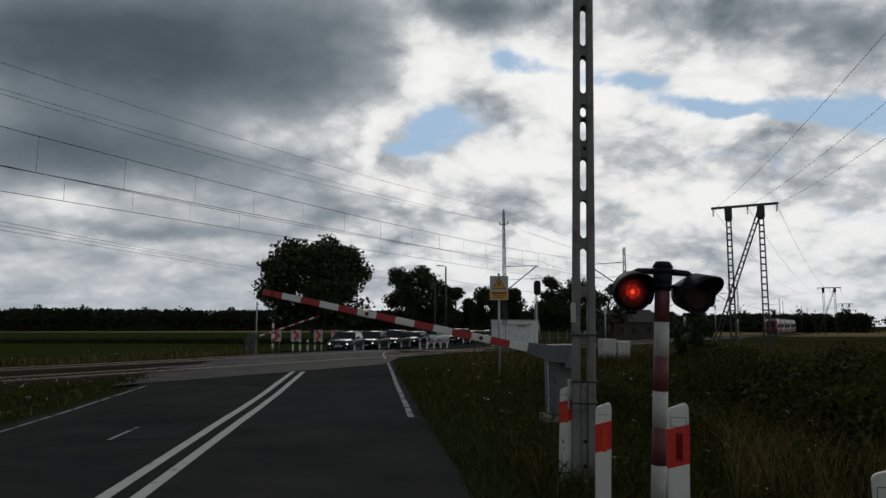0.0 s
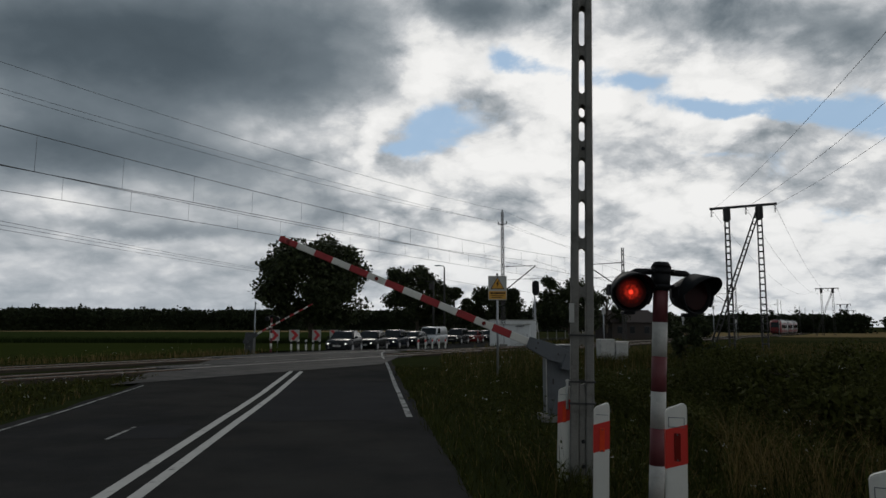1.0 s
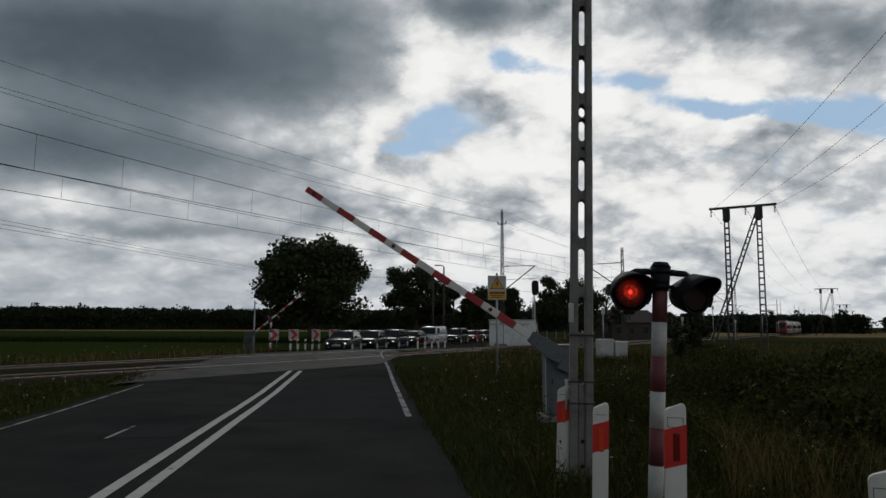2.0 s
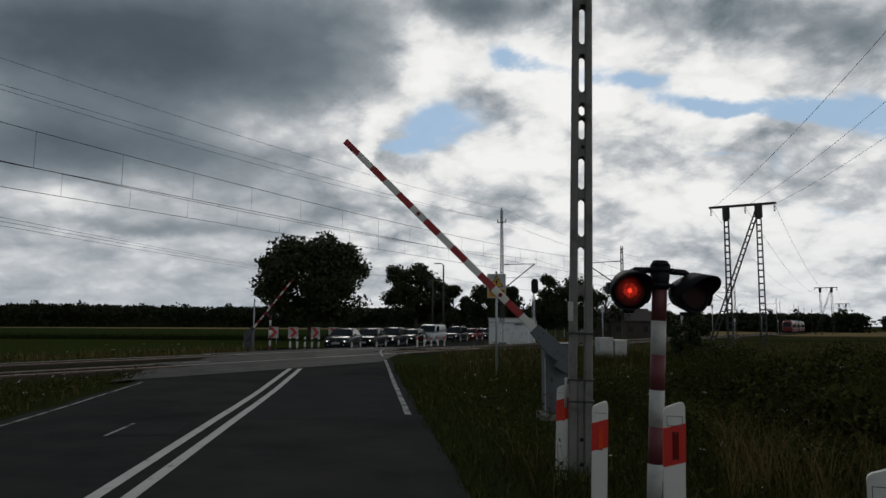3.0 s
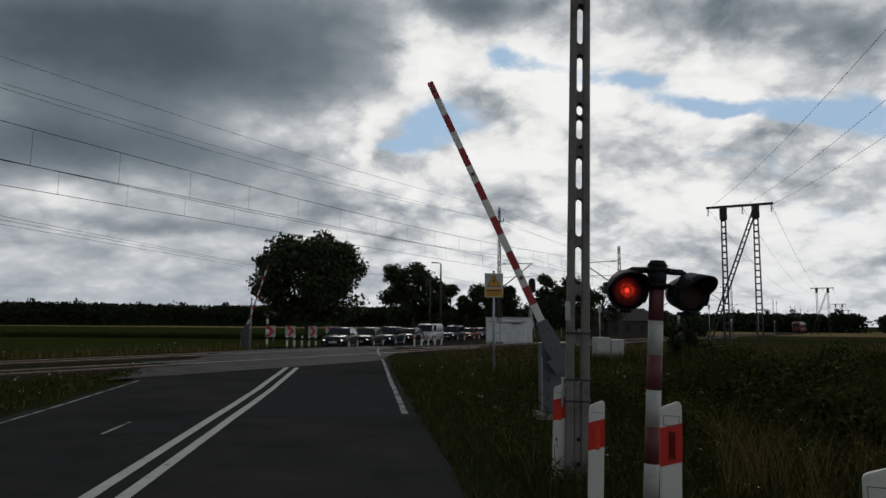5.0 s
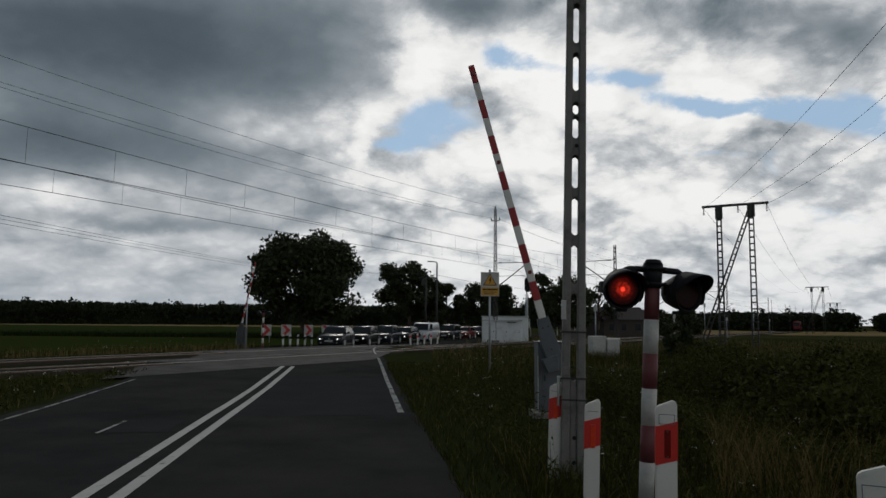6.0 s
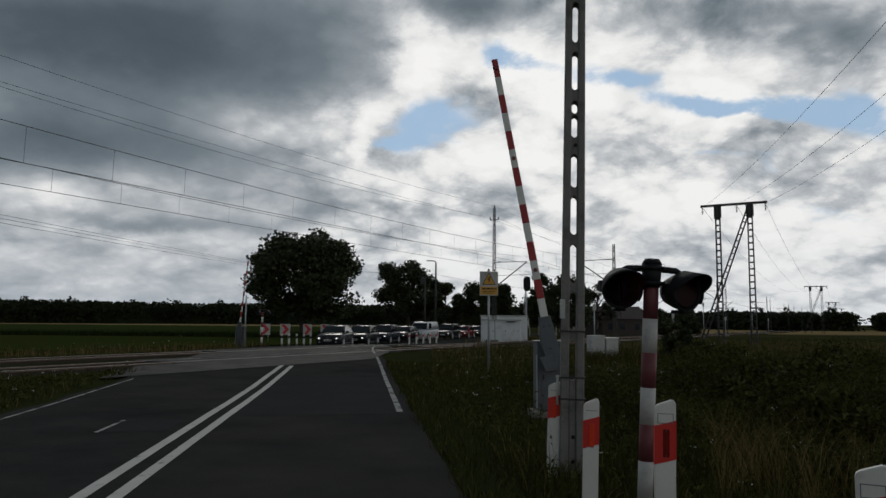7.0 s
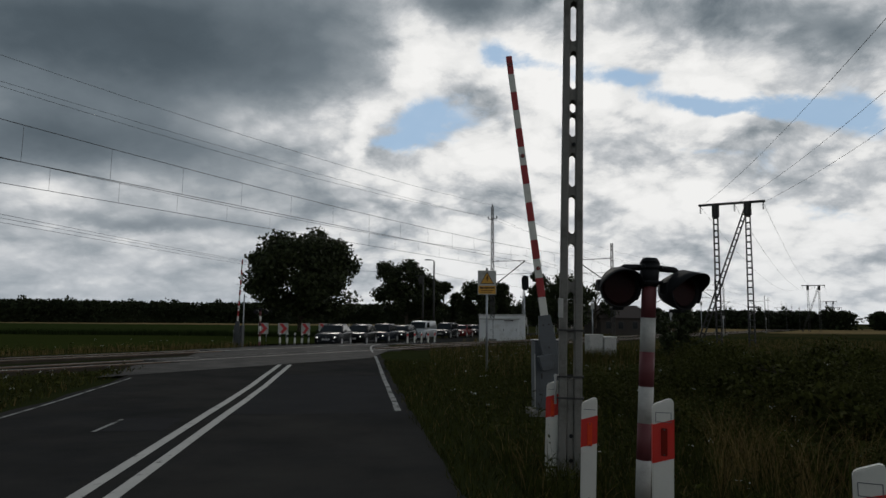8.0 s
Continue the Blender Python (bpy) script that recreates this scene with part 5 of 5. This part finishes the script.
            for i in range(5):
                a = 2 * math.pi * i / 5
                rod(bm, (s * (w + 0.02), yy, r), (s * (w + 0.02), yy + math.cos(a) * r * 0.6, r + math.sin(a) * r * 0.6), 0.03, None, 5)
            part("rim", bm, M_RIM, wh)
        part("sill", box(bm_new(), (s * (w - 0.02), 0, zb + 0.05), (0.06, L - 2.5, 0.10), 0.02), M_TRIM, t)
    part("grille", box(bm_new(), (0, -e + 0.015, nose - 0.10), (w * 0.85, 0.05, 0.11), 0.02), M_TRIM, t)
    part("lower_grille", box(bm_new(), (0, -e + 0.05, zb + 0.16), (w * 1.0, 0.07, 0.15), 0.02), M_TRIM, t)
    pl = part("number_plate", box(bm_new(), (0, -e - 0.012, zb + 0.28), (0.50, 0.012, 0.11), 0.004), M_PLATE, t)
    bm = bm_new()
    for i in range(6):
        box(bm, (-0.17 + 0.068 * i, -e - 0.020, zb + 0.28), (0.045, 0.004, 0.065))
    part("plate_bars", bm, M_TRIM, pl)
    part("emblem", rod(bm_new(), (0, -e - 0.008, nose + 0.0), (0, -e - 0.018, nose + 0.0), 0.05, None, 12), M_CHROME, t)
    part("wiper", rod(bm_new(), (-0.5, y0 + 0.03, belt + 0.03), (0.1, y0 + 0.06, belt + 0.05), 0.012, None, 5), M_TRIM, t)
    if suv or van:
        for s in (-1, 1):
            part("roof_rail", rod(bm_new(), (s * wt * 0.85, y1 + 0.3, H + 0.03), (s * wt * 0.85, y2 - 0.2, H + 0.03), 0.02, None, 6), M_TRIM, t)
    return t


def build_queue():
    def at(x, y, rz):
        return pose(x, y, level_at(x, y) + 0.02, 0, 0, rz)

    car(at(-6.55, 47.6, -7), PAINT_ANTHRACITE, "dark grey hatchback with lit headlights first in the queue", 4.05, 1.72, 1.44)
    car(at(-5.30, 53.0, -10), PAINT_BLACK, "black estate car with lit headlights in the queue", 4.3, 1.74, 1.48)
    car(at(-3.95, 58.4, -13), PAINT_BLUE, "dark blue tall hatchback waiting in the queue", 4.1, 1.72, 1.55)
    car(at(-2.55, 63.6, -15), PAINT_BLACK, "black saloon with lit headlights in the queue", 4.4, 1.74, 1.42)
    car(at(-0.85, 69.6, -16), PAINT_SILVER, "silver panel van with lit headlights in the queue", 4.9, 1.88, 1.84, van=True)
    car(at(1.70, 76.0, -17), PAINT_ANTHRACITE, "dark grey off-road car waiting in the queue", 4.4, 1.78, 1.68, suv=True)
    car(at(3.75, 82.0, -18), PAINT_RED, "dark red hatchback with lit headlights in the queue", 4.1, 1.72, 1.46)
    car(at(5.60, 88.0, -18), PAINT_BLACK, "black hatchback far back in the queue", 4.2, 1.74, 1.48)


# ---- the departing railcar ----
M_TRAIN_RED = mat("railcar_red", (0.19, 0.015, 0.018), 0.4, 0, 0.08, 1.0)
M_TRAIN_WHITE = mat("railcar_white", (0.36, 0.36, 0.355), 0.4, 0, 0.08, 1.0)


def railcar():
    t = thing("railcar", Matrix(), "red and white three-part diesel railcar leaving along the track", "train")
    W, L = 2.85, 16.0

    def ring(y, zb, zt, hw):
        half = [(hw * 0.9, zb), (hw, zb + 0.25), (hw, 2.4), (hw * 0.96, zt - 0.45), (hw * 0.70, zt - 0.10), (hw * 0.3, zt)]
        return [(x, y, z) for x, z in half] + [(-x, y, z) for x, z in half[::-1]]

    h = W / 2
    for k in range(3):
        a = 0.0 + k * (L + 0.5)
        nose = [ring(a + 0.0, 0.75, 2.55, h * 0.80), ring(a + 0.35, 0.60, 3.35, h * 0.92), ring(a + 1.1, 0.55, 3.95, h)]
        tail = [ring(a + L, 0.55, 3.95, h)]
        if k:
            nose = [ring(a, 0.55, 3.95, h)]
        if k == 2:
            tail = [ring(a + L - 1.1, 0.55, 3.95, h), ring(a + L - 0.35, 0.60, 3.35, h * 0.92), ring(a + L, 0.75, 2.55, h * 0.80)]
        bm = loft(bm_new(), nose + tail)
        for f in bm.faces:
            y = f.calc_center_median().y
            f.material_index = 1 if y < 0.9 or y > 3 * L + 0.1 else 0
        part("body_section", bm, [M_TRAIN_WHITE, M_TRAIN_RED], t, "white railcar body with red cab")
        for s in (-1, 1):
            part("red_skirt", box(bm_new(), (s * (h + 0.006), a + L / 2, 1.05), (0.02, L - 2.4, 0.55), 0.004), M_TRAIN_RED, t, "red lower side")
            part("red_cantrail", box(bm_new(), (s * (h + 0.0), a + L / 2, 2.98), (0.02, L - 2.4, 0.22), 0.004), M_TRAIN_RED, t)
            for i in range(7):
                if i == 3:
                    d = part("door", box(bm_new(), (s * (h + 0.010), a + 2.0 + 1.9 * i, 1.85), (0.03, 1.35, 2.1), 0.01), M_TRAIN_RED, t, "red passenger door")
                    part("door_window", box(bm_new(), (s * (h + 0.028), a + 2.0 + 1.9 * i, 2.2), (0.012, 0.9, 0.95), 0.01), M_GLASS, d)
                else:
                    part("side_window", box(bm_new(), (s * (h + 0.006), a + 2.0 + 1.9 * i, 2.25), (0.02, 1.55, 0.90), 0.01), M_GLASS, t)
        part("roof_unit", box(bm_new(), (0, a + L * 0.35, 4.05), (1.7, 2.6, 0.28), 0.08), M_GREY, t)
        part("roof_unit", box(bm_new(), (0, a + L * 0.7, 4.05), (1.5, 1.8, 0.25), 0.08), M_GREY, t)
        for yy in (a + 2.6, a + L - 2.6):
            bogie = part("bogie", box(bm_new(), (0, yy, 0.52), (2.2, 2.9, 0.32), 0.05), M_TRIM, t)
            for dy in (-0.95, 0.95):
                bm = bm_new()
                for s in (-1, 1):
                    rod(bm, (s * 0.68, yy + dy, 0.42), (s * 0.80, yy + dy, 0.42), 0.42, None, 18)
                rod(bm, (-0.7, yy + dy, 0.42), (0.7, yy + dy, 0.42), 0.08, None, 8)
                part("wheelset", bm, M_STEEL, bogie)
    for k in (1, 2):
        part("gangway", box(bm_new(), (0, k * (L + 0.5) - 0.25, 2.1), (2.2, 0.5, 2.9), 0.05), M_TRIM, t)
    for y, f in ((0.0, 1), (3 * L + 1.0, -1)):
        q = [(-1.0, y - 0.02 * f, 2.0), (1.0, y - 0.02 * f, 2.0), (1.08, y + 0.33 * f, 3.3), (-1.08, y + 0.33 * f, 3.3)]
        part("end_window", pane(bm_new(), q if f > 0 else q[::-1], 0.02, 0.18), M_GLASS, t, "dark cab window")
        part("red_nose", box(bm_new(), (0, y + 0.02 * f, 1.36), (2.2, 0.16, 1.15), 0.05), M_TRAIN_RED, t, "red cab front")
        part("coupler", box(bm_new(), (0, y - 0.25 * f, 0.98), (0.35, 0.6, 0.32), 0.04), M_TRIM, t)
        for s in (-1, 1):
            part("buffer", rod(bm_new(), (s * 0.87, y, 1.0), (s * 0.87, y - 0.45 * f, 1.0), 0.11, 0.2, 12), M_TRIM, t)
            part("end_lamp", rod(bm_new(), (s * 0.80, y - 0.04 * f, 1.5), (s * 0.80, y - 0.09 * f, 1.5), 0.11, None, 12), M_TAIL, t, "red tail lamp")
    MOVERS["railcar"] = t


# ---- beyond the crossing ----
M_CHEVRON = mat("chevron_red", (0.50, 0.035, 0.04), 0.4, 0, 0.08, 4.0)
M_BOXWHITE = mat("white_painted_panel", (0.66, 0.67, 0.66), 0.5, 0, 0.10, 1.5, 30.0, 0.0, ((0.50, 0.50, 0.47), 1.5, 0.5, 0.7))


def chevron_board(x, y, turn, wide):
    t = thing("chevron_board", pose(x, y, level_at(x, y) - 0.05, 0, 0, turn), "white bend marker board with a red chevron on posts", "road sign", "chevron boards round the bend")
    w = wide
    part("board", box(bm_new(), (0, 0, 1.22), (w, 0.025, 0.78), 0.006), M_MASTWHITE, t)
    k = 0.36
    o = [(-w * 0.42, 1.22 + k), (-w * 0.05, 1.22 + k), (w * 0.42, 1.22), (-w * 0.05, 1.22 - k), (-w * 0.42, 1.22 - k), (w * 0.02, 1.22)]
    part("chevron", prism(bm_new(), o, 0.008, Matrix.Translation((0, -0.018, 0))), M_CHEVRON, t, "red chevron")
    for s in (-1, 1):
        part("post", rod(bm_new(), (s * w * 0.3, 0.03, 0), (s * w * 0.3, 0.03, 1.6), 0.025, None, 8), M_GALV, t)


def white_stake(x, y, h, red=False):
    p = thing("marker_post", pose(x, y, level_at(x, y) - 0.03, 0, 0, 10), "white roadside marker post with " + ("red band" if red else "dark band"), "marker post", "marker posts beyond the crossing")
    bm = prism(bm_new(), [(-0.065, 0), (0.065, 0), (0.065, h), (-0.065, h - 0.05)], 0.06)
    bmesh.ops.bevel(bm, geom=bm.edges[:], offset=0.008, segments=1, affect="EDGES")
    part("body", bm, M_WHITE, p)
    b = prism(bm_new(), [(-0.067, h - 0.36), (0.067, h - 0.32), (0.067, h - 0.14), (-0.067, h - 0.18)], 0.064)
    part("band", b, M_CHEVRON if red else M_TRIM, p)


def relay_cabin():
    y = 71.0
    t = thing("relay_cabin", pose(7.3, y, level_at(7.3, y) - 0.05, 0, 0, -8), "low white railway equipment cabin with a flat roof", "equipment cabin")
    part("wall", box(bm_new(), (0, 0, 1.25), (4.6, 2.4, 2.5), 0.03), M_BOXWHITE, t)
    part("roof", box(bm_new(), (0, 0, 2.55), (4.8, 2.6, 0.12), 0.03), M_MASTWHITE, t)
    d = part("door", box(bm_new(), (0.1, -1.22, 1.15), (0.95, 0.05, 2.0), 0.01), M_BOXWHITE, t)
    part("handle", box(bm_new(), (0.45, -1.26, 1.1), (0.12, 0.04, 0.04), 0.01), M_STEEL, d)
    part("vent", box(bm_new(), (-0.9, -1.22, 1.95), (0.5, 0.04, 0.30), 0.01), M_GREY, t)
    y = 64.5
    t = thing("relay_cabin", pose(6.35, y, level_at(6.35, y) - 0.05, 0, 0, -8), "small white equipment container beside the railway", "equipment cabin")
    part("wall", box(bm_new(), (0, 0, 0.98), (3.6, 1.6, 1.96), 0.02), M_BOXWHITE, t)
    part("roof", box(bm_new(), (0, -0.05, 2.0), (3.75, 1.8, 0.09), 0.02), M_MASTWHITE, t)
    for x in (-1.15, 0.0, 1.15):
        d = part("door", box(bm_new(), (x, -0.815, 0.95), (1.05, 0.03, 1.65), 0.008), M_BOXWHITE, t)
        part("handle", box(bm_new(), (x + 0.4, -0.84, 1.0), (0.05, 0.03, 0.18), 0.005), M_STEEL, d)
    part("lamp_bracket", box(bm_new(), (0.9, -0.95, 1.85), (0.8, 0.25, 0.06), 0.01), M_STEEL, t)


def rail_signal():
    x, y = 9.9, 74.0
    t = thing("railway_signal", pose(x, y, level_at(x, y) - 0.05, 0, 0, 0), "railway light signal with a black oval head on a pale mast", "railway signal")
    part("mast", rod(bm_new(), (0, 0, 0), (0, 0, 5.3), 0.075, 0.065, 10), M_GALV, t)
    o = []
    for i in range(24):
        a = 2 * math.pi * i / 24
        o.append((0.36 * math.cos(a) + 0.12, 6.0 + 0.36 * math.sin(a) + (0.42 if math.sin(a) > 0 else -0.42)))
    part("head", prism(bm_new(), o, 0.30), M_BLACK, t)
    for dz in (-0.35, 0.05, 0.45):
        part("hood", rod(bm_new(), (0.12, -0.14, 6.0 + dz), (0.12, -0.36, 6.0 + dz), 0.13, 0.12, 14), M_BLACK, t)
    part("bracket", box(bm_new(), (0.06, 0, 5.25), (0.4, 0.12, 0.12), 0.02), M_GALV, t)
    part("ladder", lattice(bm_new(), (0, 0.28, 0), (0, 0.28, 5.0), 0.3, 0.3, 16, 0.012), M_GALV, t)
    part("number_board", box(bm_new(), (0.0, -0.12, 1.85), (0.62, 0.03, 0.95), 0.01), M_MASTWHITE, t)
    for s in (-1, 1):
        o = [(-0.24, 1.85 + s * 0.40), (0.24, 1.85 + s * 0.40), (0.0, 1.85 + s * 0.02)]
        part("marking", prism(bm_new(), o, 0.01, Matrix.Translation((0, -0.14, 0))), M_BLACK, t, "black triangle marking")


def street_lamp():
    x, y = 0.35, 86.0
    t = thing("street_lamp", pose(x, y, level_at(x, y) - 0.05), "tall dark street lamp with a flat lantern head", "street lamp")
    part("column", rod(bm_new(), (0, 0, 0), (0, 0, 9.3), 0.15, 0.09, 12), M_STEEL, t)
    part("bracket", tube(bm_new(), [(0, 0, 9.2), (-0.12, 0, 9.45), (-0.5, 0, 9.5)], 0.05, 8), M_STEEL, t)
    part("lantern", box(bm_new(), (-0.75, 0, 9.5), (0.85, 0.32, 0.14), 0.05), M_GALV, t)
    x, y = -1.1, 96.0
    t = thing("utility_pole", pose(x, y, level_at(x, y) - 0.05), "dark wooden pole with a transformer platform", "utility pole")
    part("shaft", rod(bm_new(), (0, 0, 0), (0, 0, 8.3), 0.16, 0.12, 10), M_STEEL, t)
    part("crossarm", box(bm_new(), (0, 0, 8.2), (2.2, 0.14, 0.14), 0.02), M_STEEL, t)
    part("transformer", box(bm_new(), (-0.35, 0, 7.5), (0.6, 0.6, 0.9), 0.06), M_STEEL, t)
    wire("power_wire", sag_line(Vector((-1.9, 96, 8.2)), Vector((-21.24, 83, 8.31)), 0.3), 0.014, "thin wire leading to the roadside pole")
    wire("power_wire", sag_line(Vector((-0.2, 96, 8.2)), Vector((30, 118, 7.0)), 0.9), 0.014, "thin wire leading from the roadside pole")
    for a, b in (((-27.9, 43.3, 8.30), (-21.24, 83, 8.31)), ((-28.1, 43.7, 8.10), (-21.23, 83, 8.16)), ((-28.5, 44.3, 7.90), (-21.22, 83, 7.90))):
        a, b = Vector(a), Vector(b)
        wire("line_wire", sag_line(a + (a - b) * 0.6, b, 0.12), 0.013, "thin wire running past the tree")


def far_light_mast():
    x, y = -10.1, 41.6
    t = thing("warning_light", pose(x, y, level_at(x, y) - 0.05), "slim red and white banded light mast beyond the crossing", "warning light")
    for i in range(7):
        red = i % 2 == 0
        part("band", rod(bm_new(), (0, 0, 0.3 * i), (0, 0, 0.3 * i + 0.3), 0.062, None, 14), M_MASTRED if red else M_WHITE, t)
    part("head_clamp", rod(bm_new(), (0, 0, 2.1), (0, 0, 2.28), 0.09, 0.07, 10), M_BLACK, t)
    for s in (-1, 1):
        part("arm", rod(bm_new(), (0, 0, 2.2), (s * 0.3, 0, 2.2), 0.025, None, 6), M_BLACK, t)
        bm = rod(bm_new(), (s * 0.3, 0.02, 2.05), (s * 0.3, 0.20, 2.05), 0.12, 0.15, 16)
        part("lamp_housing", bm, M_BLACK, t)
    x, y = -11.25, 42.2
    t = thing("utility_pole", pose(x, y, level_at(x, y) - 0.05), "thin grey steel post beside the far barrier", "post")
    part("shaft", rod(bm_new(), (0, 0, 0), (0, 0, 3.1), 0.04, None, 8), M_GALV, t)
    part("cap", rod(bm_new(), (0, 0, 3.1), (0, 0, 3.14), 0.05, 0.03, 8), M_GALV, t)


def small_house():
    x, y = 30.5, 116.0
    t = thing("house", pose(x, y, level_at(x, y) - 0.05, 0, 0, 14), "low dark brick railway house with a pitched roof", "house")
    w, d, h = 8.0, 6.0, 2.9
    part("wall", box(bm_new(), (0, 0, h / 2), (w, d, h), 0.02), M_BRICK, t)
    bm = prism(bm_new(), [(-d / 2 - 0.4, h - 0.1), (d / 2 + 0.4, h - 0.1), (0, h + 2.0)], w + 0.7, Matrix.Rotation(radians(90), 4, "Z"))
    roof = part("roof", bm, M_ROOF, t)
    part("chimney", box(bm_new(), (-1.8, 0.5, h + 1.9), (0.6, 0.6, 1.3), 0.02), M_BRICK, roof)
    for x0 in (-2.6, -0.4, 2.2):
        win = part("window", box(bm_new(), (x0, -d / 2 - 0.01, 1.6), (1.0, 0.08, 1.2), 0.01), M_STEEL, t)
        part("pane", box(bm_new(), (x0, -d / 2 - 0.055, 1.6), (0.84, 0.02, 1.04), 0.005), M_GLASS, win)


# Brick colour is lowered to carry the shade that the house stands in.
M_BRICK = mat("shaded_brick", (0.05, 0.04, 0.034), 0.9, 0, 0.25, 2.0, 20.0)
M_ROOF = mat("old_roof_tiles", (0.06, 0.045, 0.04), 0.85, 0, 0.25, 1.0, 12.0)


def cable_boxes():
    t = thing("cable_box", pose(7.02, 30.0, 0.05, 0, 0, 6), "white painted concrete cable box in the grass", "cable box", "cable boxes")
    part("body", box(bm_new(), (0, 0, 0.52), (0.62, 0.6, 1.06), 0.02), M_MASTWHITE, t)
    t = thing("cable_box", pose(7.62, 30.0, 0.05, 0, 0, 6), "lower white concrete cable box with a flat lid", "cable box", "cable boxes")
    part("body", box(bm_new(), (0, 0, 0.44), (0.54, 0.6, 0.90), 0.02), M_MASTWHITE, t)
    part("lid", box(bm_new(), (0, 0, 0.93), (0.58, 0.64, 0.06), 0.01), M_WHITE, t)


def track_posts():
    """Small posts and slim masts standing along the railway."""
    for s, o, h in ((62, -0.6, 3.2), (84, 0.4, 2.9), (104, -0.2, 4.6), (118, 0.3, 3.0), (150, 0.1, 4.0), (178, 0.0, 3.4)):
        p = on_line(19.5, s, o, 0)
        t = thing("track_post", pose(p.x, p.y, level_at(p.x, p.y) - 0.05), "slim pale post beside the railway track", "post", "posts along the railway")
        part("shaft", rod(bm_new(), (0, 0, 0), (0, 0, h), 0.055, 0.045, 8), M_GALV, t)
        part("plate", box(bm_new(), (0, -0.07, h - 0.25), (0.28, 0.02, 0.45), 0.005), M_MASTWHITE, t)


def far_fence():
    f = thing("field_fence", Matrix(), "row of pale posts beyond the road", "fence")
    me = None
    for i in range(30):
        p = Vector((-18 + 1.45 * i, 104 + 0.28 * i, 0))
        if me is None:
            ob = part("post", box(bm_new(), (0, 0, 0.75), (0.12, 0.12, 1.5), 0.01), M_MASTWHITE, f)
            me = ob.data
        else:
            ob = new("post", me)
            ob.parent = f
        ob.matrix_basis = Matrix.Translation((p.x, p.y, fall(p.y) - 0.05))
    bm = rod(bm_new(), (-18, 104, 1.0), (24, 112, 0.97), 0.03, None, 5)
    part("rail", bm, M_STEEL, f)


build_queue()
railcar()
for cx, cy, ct, cw in ((-12.02, 50.5, 0, 0.72), (-10.66, 50.8, -4, 0.74), (-9.17, 51.5, -8, 0.66), (-8.25, 53.8, -12, 0.70)):
    chevron_board(cx, cy, ct, cw)
for cx, cy in ((-9.97, 46.6), (-9.55, 46.9), (-9.12, 47.3), (-8.70, 47.6), (-8.35, 48.2)):
    white_stake(cx, cy, 0.95)
for i in range(5):
    white_stake(-1.85 + 0.55 * i, 56.5 + 0.9 * i, 0.95, True)
relay_cabin()
rail_signal()
street_lamp()
far_light_mast()
small_house()
cable_boxes()
track_posts()
far_fence()


motions()
